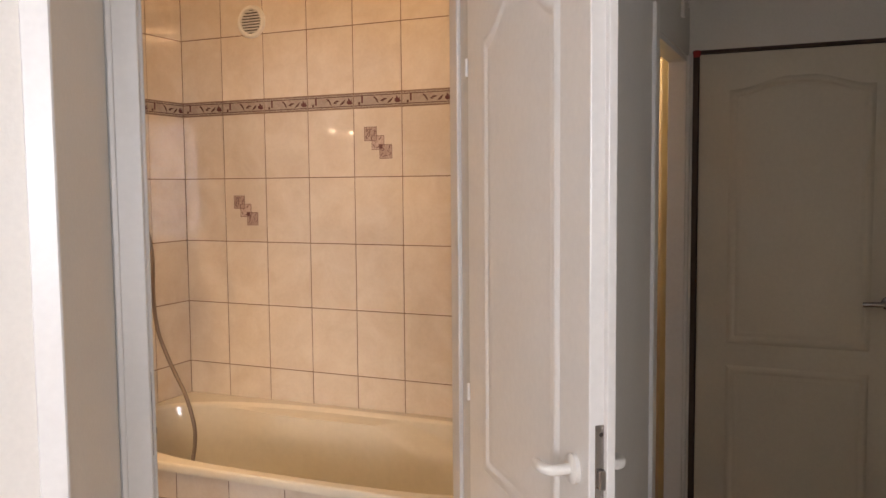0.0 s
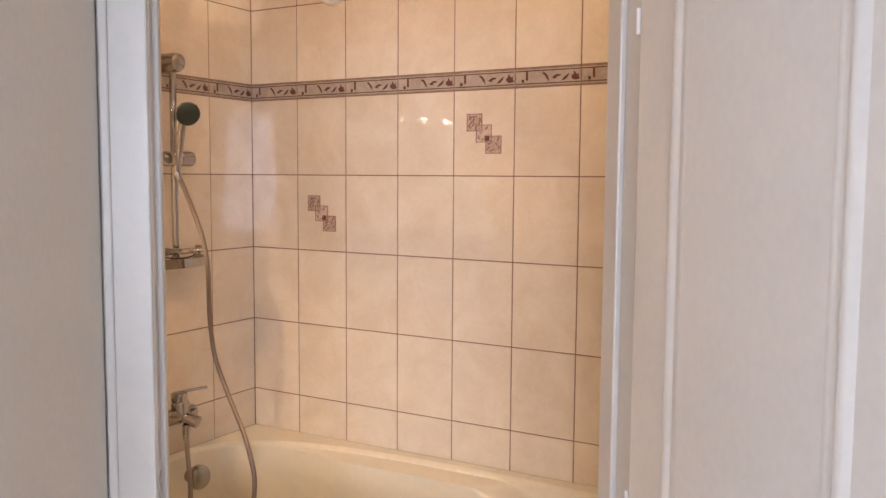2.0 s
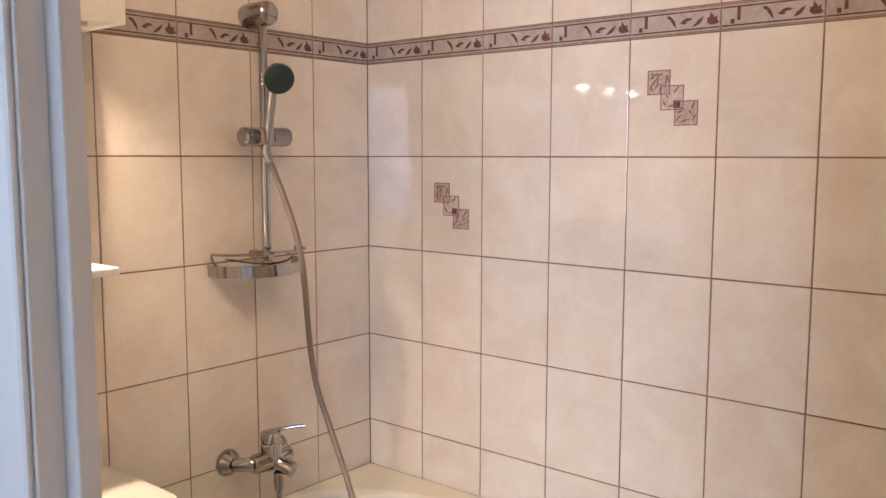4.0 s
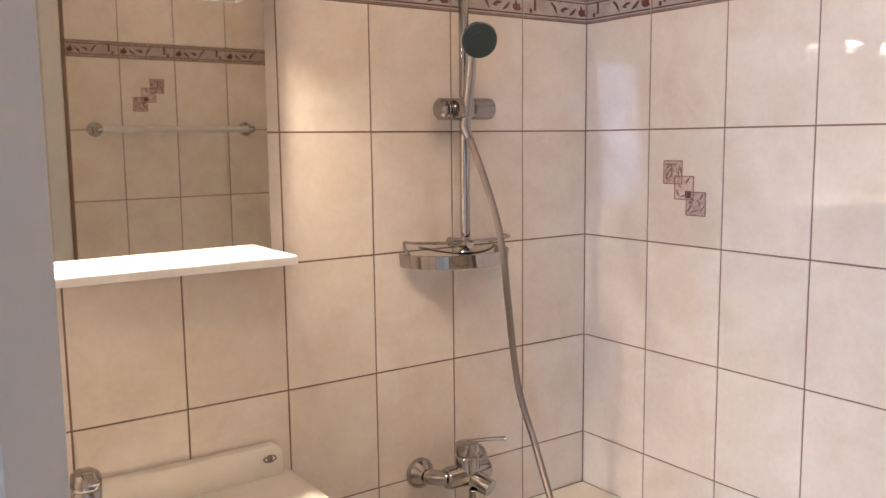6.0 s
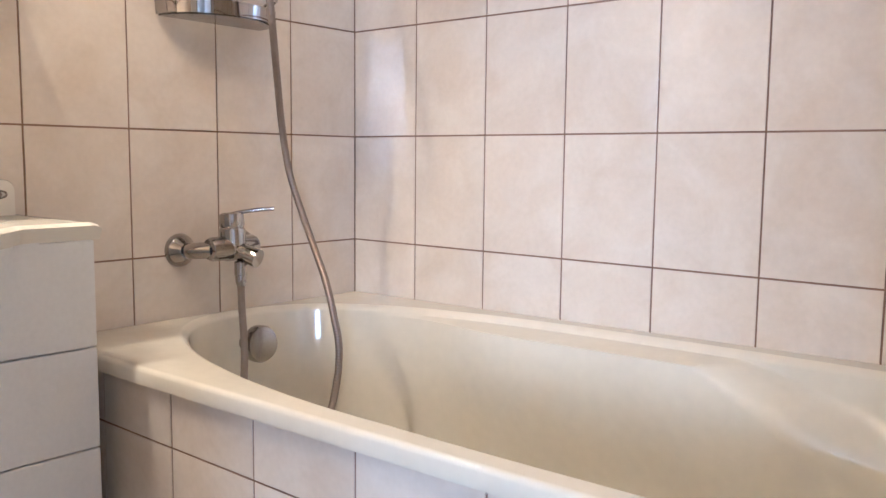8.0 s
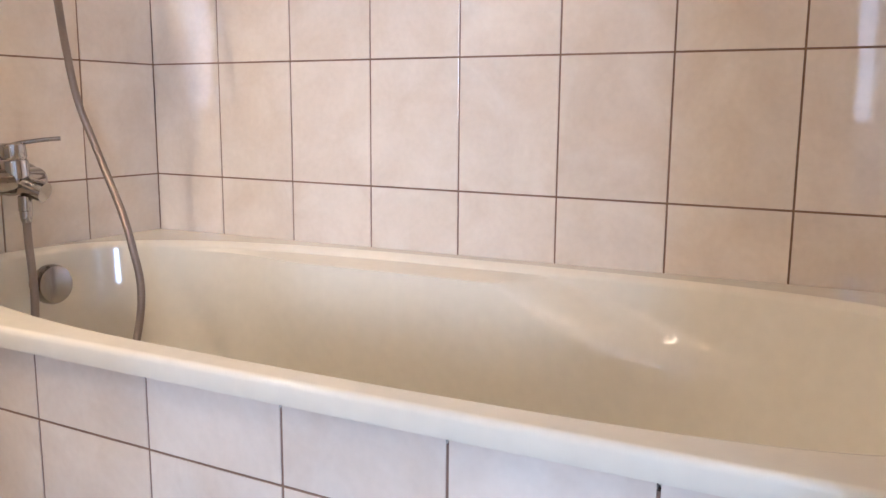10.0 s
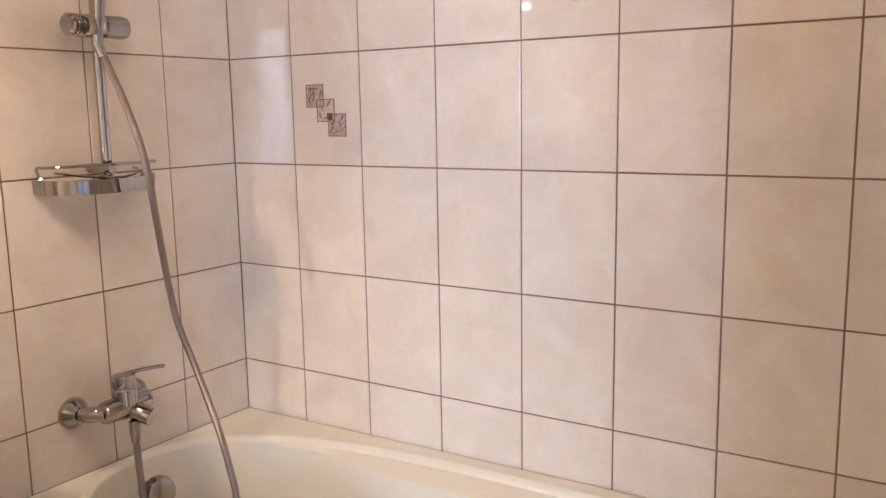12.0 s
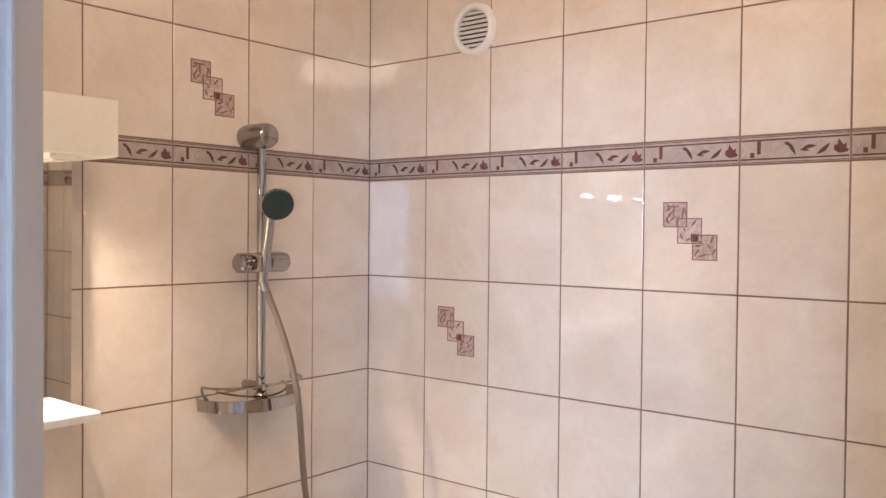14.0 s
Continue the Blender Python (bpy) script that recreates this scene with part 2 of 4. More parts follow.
wall_back = setting(part("wall_back", box(-0.12, ROOM_X + 0.1, 0.0016, 0.12, 0, CEIL), GROUT), "brown grout wall face behind glazed beige tiles", "wall")
wall_left = setting(part("wall_left", box(-0.12, -0.0016, FRONT_Y - 0.1, 0.0, 0, CEIL), GROUT), "brown grout wall face behind glazed beige tiles", "wall")
wall_right = setting(part("wall_right", box(ROOM_X + 0.0016, 1.848, -0.79, 0.0, 0, CEIL), GROUT), "brown grout wall face behind glazed beige tiles", "wall")
wall_front = setting(part("wall_front", box(0, 0.86, FRONT_Y - 0.1, FRONT_Y, 0, CEIL), TILE), "beige tiled wall beside the washbasin", "wall")
bm = slant(-0.60, U0 - 0.02, N0 + 0.006, N1 - 0.006, 0, CEIL)
slant(U1 + 0.02, 0.74, N0 + 0.006, N1 - 0.006, 0, CEIL, bm=bm)
slant(U0 - 0.02, U1 + 0.02, N0 + 0.006, N1 - 0.006, DOOR_TOP + 0.02, CEIL, bm=bm)
wall_door = setting(part("wall_door", bm, PLASTER), "white painted slanting wall round the bathroom door", "wall")
setting(part("ceiling", box(-0.1, 5.2, -7.9, 1.3, CEIL, CEIL + 0.1), CEILING), "flat white painted ceiling", "ceiling")
setting(part("floor", box(-0.1, 5.2, -7.9, 1.3, -0.1, 0.0), PARQUET), "brown wooden floor of the flat", "floor")

setting(part("floor_bathroom", plate([(0, 0), (ROOM_X, 0), (ROOM_X, -0.80), (1.10, -1.42), (0.86, FRONT_Y), (0, FRONT_Y)], 0.004, Matrix.Identity(4)), FLOOR_TILE), "brown tiled bathroom floor", "floor")
# hall and the room with the window
bm = bmesh.new()
box(1.85, 1.92, 0.585, 0.628, 0, CEIL, bm=bm)
box(1.85, 1.92, -0.80, -0.085, 0, CEIL, bm=bm)
box(1.85, 1.92, -0.085, 0.585, 1.945, CEIL, bm=bm)
wall_hall = setting(part("wall_hall", bm, PLASTER), "grey-white painted hall wall with the toilet doorway", "wall")
bm = box(1.90, 1.934, 0.63, 0.75, 0, CEIL)
box(2.72, 2.87, 0.63, 0.75, 0, CEIL, bm=bm)
box(1.934, 2.72, 0.63, 0.75, 1.970, CEIL, bm=bm)
setting(part("wall_entrance", bm, PLASTER), "grey-white painted wall over the entrance door", "wall")
# unseen wall, its length set to block window light from the entrance door
setting(part("wall_hall_side", box(2.75, 2.87, -2.35, 0.63, 0, CEIL), PLASTER), "unseen plain white hall wall, placed to keep daylight off the entrance door", "wall")
setting(part("wall_room_corner", box(2.75, 5.15, -2.47, -2.35, 0, CEIL), PLASTER), "plain white painted wall", "wall")
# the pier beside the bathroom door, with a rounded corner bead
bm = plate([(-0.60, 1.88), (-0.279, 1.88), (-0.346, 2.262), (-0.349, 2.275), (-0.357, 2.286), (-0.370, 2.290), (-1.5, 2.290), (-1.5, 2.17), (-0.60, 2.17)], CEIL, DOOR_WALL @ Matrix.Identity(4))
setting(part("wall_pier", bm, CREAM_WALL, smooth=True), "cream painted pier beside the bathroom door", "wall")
bm = plate([(-0.388, 2.2905), (-0.350, 2.2905), (-0.347, 2.292), (-0.350, 2.296), (-0.386, 2.296)], CEIL - 0.002, DOOR_WALL @ Matrix.Identity(4))
setting(part("trim", bm, PAINT), "white painted corner strip on the pier", "trim")
bm = box(0.40, 0.52, -7.7, -5.4, 0, CEIL)
box(0.40, 0.52, -3.6, -2.6, 0, CEIL, bm=bm)
box(0.40, 0.52, -5.4, -3.6, 0, 0.82, bm=bm)
box(0.40, 0.52, -5.4, -3.6, 2.2, CEIL, bm=bm)
setting(part("wall_room_left", bm, PLASTER), "plain white painted room wall", "wall")
bm = box(0.40, 4.1, -7.82, -7.7, 0, CEIL)
box(4.9, 5.15, -7.82, -7.7, 0, CEIL, bm=bm)
box(4.1, 4.9, -7.82, -7.7, 0, 0.75, bm=bm)
box(4.1, 4.9, -7.82, -7.7, 2.3, CEIL, bm=bm)
setting(part("wall_room_back", bm, PLASTER), "plain white painted room wall", "wall")
bm = box(5.0, 5.15, -5.0, -2.35, 0, CEIL)
box(5.0, 5.15, -7.8, -6.5, 0, CEIL, bm=bm)
box(5.0, 5.15, -6.5, -5.0, 0, 0.75, bm=bm)
box(5.0, 5.15, -6.5, -5.0, 2.32, CEIL, bm=bm)
setting(part("wall_window", bm, PLASTER), "white painted wall with the room's window", "wall")
# toilet room behind the bathroom
bm = box(0.8, 1.80, 1.15, 1.25, 0, CEIL)
box(0.7, 0.8, 0.12, 1.25, 0, CEIL, bm=bm)
box(1.80, 1.92, 0.75, 1.25, 0, CEIL, bm=bm)
box(1.845, 1.90, 0.63, 0.75, 0, CEIL, bm=bm)
wall_toilet = setting(part("wall_toilet", bm, YELLOW_TILE), "yellowish tiled wall of the toilet room", "wall")

# window of the room
window = thing("window_1", 5.07, -5.75, 0.75, "white framed two-pane window letting in daylight", "window", kind="structure")
bm = bmesh.new()
for y0, y1, z0, z1 in ((-6.5, -6.43, 0.75, 2.32), (-5.07, -5.0, 0.75, 2.32), (-5.8, -5.7, 0.82, 2.25), (-6.43, -5.07, 0.75, 0.82), (-6.43, -5.07, 2.25, 2.32)):
    box(5.04, 5.10, y0, y1, z0, z1, 0.006, bm=bm)
part("window_frame", bm, PAINT, window)
for y0, y1 in ((-6.43, -5.8), (-5.7, -5.07)):
    pane = part("pane", box(5.068, 5.074, y0, y1, 0.82, 2.25), GLASS, window)
    pane.visible_shadow = False
part("window_sill", box(4.86, 5.04, -6.55, -4.95, 0.72, 0.75, 0.006), PAINT, window)
window = thing("window_3", 4.5, -7.76, 0.75, "narrow white framed window letting in daylight", "window", kind="structure")
bm = bmesh.new()
for x0, x1, z0, z1 in ((4.1, 4.16, 0.75, 2.3), (4.84, 4.9, 0.75, 2.3), (4.16, 4.84, 0.75, 0.81), (4.16, 4.84, 2.24, 2.3)):
    box(x0, x1, -7.79, -7.73, z0, z1, 0.006, bm=bm)
part("window_frame", bm, PAINT, window)
part("pane", box(4.16, 4.84, -7.763, -7.757, 0.81, 2.24), GLASS, window).visible_shadow = False
part("window_sill", box(4.07, 4.93, -7.73, -7.62, 0.72, 0.75, 0.006), PAINT, window)
# unseen window, assumed as the source of the door leaf's light
window = thing("assumed_window_2", 0.46, -4.5, 0.82, "assumed white framed side window, unseen, added to light the door leaf", "window", kind="structure")
bm = bmesh.new()
for y0, y1, z0, z1 in ((-5.4, -5.33, 0.82, 2.2), (-3.67, -3.6, 0.82, 2.2), (-5.33, -3.67, 0.82, 0.89), (-5.33, -3.67, 2.13, 2.2)):
    box(0.43, 0.49, y0, y1, z0, z1, 0.006, bm=bm)
part("window_frame", bm, PAINT, window)
part("pane", box(0.457, 0.463, -5.33, -3.67, 0.89, 2.13), GLASS, window).visible_shadow = False
part("window_sill", box(0.49, 0.60, -5.43, -3.57, 0.79, 0.82, 0.006), PAINT, window)


# ---- bath ----
def make_bath():
    bath = thing("bathtub", 0.86, -0.39, 0.0, "glossy cream enamel bathtub built in against the tiled corner", "bathtub")
    rim, cx, cy = 0.620, 0.80, -0.395
    corners = [math.atan2(y - cy, x - cx) % (2 * math.pi) for x in (0.002, 1.716) for y in (-0.002, -0.785)]
    angles = sorted(corners + [2 * math.pi * k / 720 for k in range(720)])

    def oval(w, top):
        c, s = math.cos(w), math.sin(w)
        if top:
            a = 0.77 if c < 0 else 0.86
            p = (2.7 if s > 0 else 2.05) if c < 0 else (3.6 if s > 0 else 5.0)
            h = 0.335 + 0.012 * max(0.0, c) * (s < 0)
        else:
            a = 0.60 if c < 0 else 0.46
            p, h = 2.6, 0.225
        r = (abs(c / a) ** p + abs(s / h) ** p) ** (-1 / p)
        return Vector((cx + r * c, cy + r * s))

    def edge(w, d):
        c, s = math.cos(w), math.sin(w)
        x = ((1.716 - d - cx) if c > 0 else (0.002 + d - cx)) / c if abs(c) > 1e-6 else 9
        y = ((-0.002 - d - cy) if s > 0 else (-0.785 + d - cy)) / s if abs(s) > 1e-6 else 9
        r = min(x, y)
        return Vector((cx + r * c, cy + r * s))

    def ease(a, b, x):
        t = max(0.0, min(1.0, (x - a) / (b - a)))
        return t * t * (3 - 2 * t)

    bm = bmesh.new()
    rings = []
    for d, z in ((0.030, 0.592), (0.003, 0.592), (0.0005, 0.593), (0.0, 0.596), (0.0, 0.6125), (0.0012, 0.6165), (0.004, 0.6192), (0.008, rim)):
        rings.append([bm.verts.new((*edge(w, d), z)) for w in angles])
    for f in (0.04, 0.5, 0.9, 0.97):
        rings.append([bm.verts.new((*(edge(w, 0.008) * (1 - f) + (oval(w, True) + (oval(w, True) - Vector((cx, cy))).normalized() * 0.016) * f), rim)) for w in angles])
    depths = [0.0, 0.004, 0.012, 0.020, 0.028, 0.032, 0.037, 0.042, 0.047, 0.052, 0.057, 0.062, 0.067, 0.070, 0.073, 0.076, 0.079, 0.082, 0.085, 0.089, 0.094, 0.10, 0.107, 0.115, 0.125, 0.135, 0.147, 0.16, 0.17, 0.18, 0.19, 0.20, 0.212, 0.225, 0.238, 0.25, 0.265, 0.28, 0.295, 0.31, 0.328, 0.345, 0.363, 0.38, 0.40, 0.42, 0.46, 0.505, 0.55, 0.595, 0.64, 0.68, 0.72, 0.79, 0.85, 0.90, 0.94, 0.97, 0.99, 1.0]
    for d in depths:
        ring = []
        for w in angles:
            top, low = oval(w, True), oval(w, False)
            out = (top - Vector((cx, cy))).normalized() * (0.016 * max(0.0, 1 - d / 0.03) ** 2)
            t = 0.42 * d + 0.58 * d ** 7
            p = top * (1 - t) + low * t + out
            # arm rest: a sloping ledge on the wall side, cut off towards the sloping back end
            back = ease(0.35, 0.75, math.sin(w))
            end = 0.90 + 0.75 * d
            along = ease(0.10, 0.62, p.x) * (1 - ease(end, end + 0.06 + 0.85 * d, p.x))
            p.y -= 0.076 * back * along * ease(0.031, 0.047, d) * (1 - ease(0.15, 0.85, d))
            ring.append(bm.verts.new((*p, rim - 0.42 * d)))
        rings.append(ring)
    n = len(angles)
    for a, b in zip(rings, rings[1:]):
        for k in range(n):
            bm.faces.new((a[k], a[(k + 1) % n], b[(k + 1) % n], b[k]))
    bm.faces.new(rings[-1])
    for v in bm.verts:
        v.co.z += 0.009 * (v.co.x - 0.4)
    part("tub", bm, ENAMEL, bath, smooth=True)
    knob = spun((0.075, -0.388, 0.558), (0.135, -0.390, 0.562), [(0, 0.020), (0.45, 0.022), (0.5, 0.034), (0.62, 0.0385), (0.85, 0.0385), (0.97, 0.035), (1.0, 0.030)], 36)
    part("overflow_knob", knob, STEEL, bath, "round chrome overflow knob", True)
    drain = spun((0.34, -0.40, 0.199), (0.34, -0.40, 0.206), [(0, 0.036), (0.6, 0.036), (1, 0.030)], 28)
    part("drain", drain, CHROME, bath, "chrome drain", True)
    return bath


make_bath()
apron = setting(part("bath_apron", box(0.0, ROOM_X, -0.76, -0.7686, 0, 0.588), GROUT), "tiled apron wall under the bathtub rim", "wall")


# ---- vanity with washbasin ----
def make_vanity():
    yc, half = -1.20, 0.385
    van = thing("vanity_unit", 0.13, yc, 0.0, "white laminate washbasin cabinet with drawers and small grey knobs", "cabinet")
    part("body", box(0.0, 0.245, yc - half, yc + half, 0.10, 0.815, 0.002), LAMINATE, van)
    part("plinth", box(0.0, 0.22, yc - half + 0.02, yc + half - 0.02, 0.0, 0.10), LAMINATE, van)
    # fixed panel above, two rows of fronts below
    part("front_panel", box(0.245, 0.262, yc - half, yc + half, 0.648, 0.815, 0.0015), LAMINATE, van)
    for y0, y1 in ((yc + 0.004, yc + half), (yc - half, yc - 0.001)):
        for z0, z1 in ((0.4865, 0.6455), (0.105, 0.484)):
            front = part("drawer" if z1 > 0.5 else "door", box(0.245, 0.262, y0, y1, z0, z1, 0.0015), LAMINATE, van)
            zk, yk = (0.612 if z1 > 0.5 else 0.44), (y0 + y1) / 2 + 0.004
            knob = rod((0.262, yk, zk + 0.001), (0.290, yk - 0.002, zk - 0.001), 0.0075, 0.002, 16)
            part("knob", knob, STEEL, front, "small grey metal knob", True)
    basin = thing("washbasin", 0.15, yc, 0.815, "white ceramic washbasin with a bowed front on the vanity cabinet", "washbasin")

    def front_line(v):
        """How far the basin's front reaches at v metres from its middle."""
        a = abs(v)
        if a > 0.269:
            return 0.270 + (0.395 - a) * 0.02
        return 0.272 + 0.160 * math.sin((0.269 - a) / 0.269 * math.pi / 2) ** 0.85

    ys = [-0.395 + 0.79 * k / 64 for k in range(65)]
    xs = [k / 34 for k in range(35)]
    bm = bmesh.new()
    top, low = [], []
    for v in ys:
        reach = front_line(v)
        rt, rl = [], []
        for f in xs:
            x = 0.002 + f * (reach - 0.002)
            z = 0.842
            e = ((f - 0.50) / 0.38) ** 2 + (v / 0.30) ** 2
            if e < 1:
                z -= 0.080 * (1 - e) ** 1.25 + 0.006 * (1 - e) ** 0.3
            if f > 0.97:
                z -= 0.004
            if abs(v) > 0.392:
                z -= 0.004
            rt.append(bm.verts.new((x, yc + v, z)))
            edge_low = min(x, reach - 0.010)
            rl.append(bm.verts.new((edge_low, yc + v, 0.8155)))
        top.append(rt)
        low.append(rl)
    for g in (top, low):
        for i in range(64):
            for j in range(34):
                bm.faces.new((g[i][j], g[i + 1][j], g[i + 1][j + 1], g[i][j + 1]))
    for i in range(64):
        bm.faces.new((top[i][34], top[i + 1][34], low[i + 1][34], low[i][34]))
        bm.faces.new((top[i][0], top[i + 1][0], low[i + 1][0], low[i][0]))
    for j in range(34):
        bm.faces.new((top[0][j], top[0][j + 1], low[0][j + 1], low[0][j]))
        bm.faces.new((top[64][j], top[64][j + 1], low[64][j + 1], low[64][j]))
    part("bowl", bm, CERAMIC, basin, smooth=True)
    # belly under the bowed front, dying into the cabinet face
    bm = bmesh.new()
    grid = []
    for k in range(49):
        v = -0.30 + 0.60 * k / 48
        bow = max(0.0, front_line(v) - 0.276 - 0.006)
        grid.append([bm.verts.new((0.2625 + bow * (1 - h) ** 1.7 * (1 - 0.25 * h), yc + v, 0.817 - 0.150 * h)) for h in [j / 14 for j in range(15)]])
    for a, b in zip(grid, grid[1:]):
        for j in range(14):
            bm.faces.new((a[j], b[j], b[j + 1], a[j + 1]))
    part("belly", bm, LAMINATE, basin, smooth=True)
    # upstand against the tiles, its corners rounded
    r, a, b, z1 = 0.018, yc - 0.372, yc + 0.372, 0.903
    outline = [(a, 0.838), (b, 0.838)] + [(b - r + r * math.cos(w), z1 - r + r * math.sin(w)) for w in (0, 0.4, 0.8, 1.2, 1.57)] + [(a + r + r * math.cos(w), z1 - r + r * math.sin(w)) for w in (1.57, 1.97, 2.37, 2.77, 3.14)]
    up = Matrix(((0, 0, 1, 0.002), (1, 0, 0, 0), (0, 1, 0, 0), (0, 0, 0, 1)))
    part("upstand", plate(outline, 0.024, up, bevel=0.004), CERAMIC, basin, smooth=True)
    ring = [Vector((0.0275, -0.856 + 0.0125 * math.cos(w), 0.878 + 0.0062 * math.sin(w))) for w in [2 * math.pi * k / 32 for k in range(32)]]
    badge = tube(ring, 0.0016, 8, True)
    spun((0.0255, -0.856, 0.878), (0.0272, -0.856, 0.878), [(0, 0.0058), (1, 0.0055)], 20, badge)
    part("badge", badge, STEEL, basin, "small oval grey maker's mark", True)
    # mixer tap
    tap = thing("basin_tap", 0.085, yc, 0.842, "chrome single-lever mixer tap on the washbasin", "tap")
    body = spun((0.085, yc, 0.838), (0.085, yc, 0.925), [(0, 0.029), (0.05, 0.030), (0.12, 0.026), (0.6, 0.024), (0.95, 0.025), (1.0, 0.022)], 28)
    part("tap_body", body, CHROME, tap, smooth=True)
    part("spout", tube(smooth_path([(0.09, yc, 0.885), (0.13, yc, 0.893), (0.17, yc, 0.888), (0.195, yc, 0.872)]), 0.013, 14), CHROME, tap, smooth=True)
    lever = spun((0.085, yc, 0.925), (0.082, yc, 0.958), [(0, 0.025), (0.4, 0.026), (0.8, 0.022), (1, 0.012)], 28)
    box(0.085, 0.150, yc - 0.009, yc + 0.009, 0.950, 0.958, 0.003, 2, bm=lever)
    part("tap_lever", lever, CHROME, tap, smooth=True)


make_vanity()


# ---- mirror with light box and shelf ----
def make_mirror():
    y0, y1 = -1.57, -0.834
    unit = thing("mirror_cabinet", 0.02, -1.2, 1.28, "wall mirror with cream light box and thin white shelf", "mirror")
    bm = box(-0.0025, 0.0025, y0 + 1.2, y1 + 1.2, -0.235, 0.235, 0.0008)
    bmesh.ops.transform(bm, matrix=Matrix.Translation((0.028, -1.2, 1.515)) @ Euler((0, radians(0.55), radians(0.95))).to_matrix().to_4x4(), verts=bm.verts)
    part("mirror_glass", bm, MIRROR, unit, "clear silvered mirror")
    part("mirror_mount", box(0.0, 0.018, y0 + 0.12, y1 - 0.12, 1.30, 1.72), PLASTIC, unit)
    light = part("light_box", box(0.0, 0.166, y0 - 0.004, -0.828, 1.753, 1.850, 0.002), PLASTIC, unit, "cream plastic light box")
    part("fascia", box(0.166, 0.173, y0 - 0.010, -0.822, 1.748, 1.851, 0.003, 2), PLASTIC, light)
    part("end_panel", box(0.0, 0.166, -0.828, -0.822, 1.748, 1.851, 0.002), PLASTIC, light)
    for y in (-1.4, -1.2, -1.0):
        ring = [Vector((0.092 + 0.036 * math.cos(w), y + 0.036 * math.sin(w), 1.7520)) for w in [2 * math.pi * k / 36 for k in range(36)]]
        part("downlight_ring", tube(ring, 0.0035, 8, True), STEEL, light, "grey metal ring of a downlight", True)
        part("bulb", spun((0.092, y, 1.7528), (0.092, y, 1.743), [(0, 0.024), (0.4, 0.021), (0.75, 0.014), (1, 0.006)], 24), BULB, light, "lit halogen bulb", True)
    sock = box(0.060, 0.125, -0.925, -0.872, 1.7425, 1.7530, 0.003, 2)
    box(0.072, 0.113, -0.915, -0.885, 1.7395, 1.7430, 0.0015, bm=sock)
    part("socket", sock, PLASTIC, light, "cream shaver socket")
    # shelf with a rounded corner
    outline = [(0.012, y0), (0.012, -0.824), (0.112, -0.824), (0.118, -0.826), (0.121, -0.832), (0.121, y0)]
    shelf = part("shelf", plate(outline, 0.016, Matrix.Translation((0, 0, 1.264)), bevel=0.003), WHITE_PLASTIC, unit, "thin white shelf")
    part("groove", box(0.066, 0.0685, y0 + 0.004, -0.842, 1.2802, 1.2808), STEEL, shelf, "fine grey groove line along the shelf")


make_mirror()


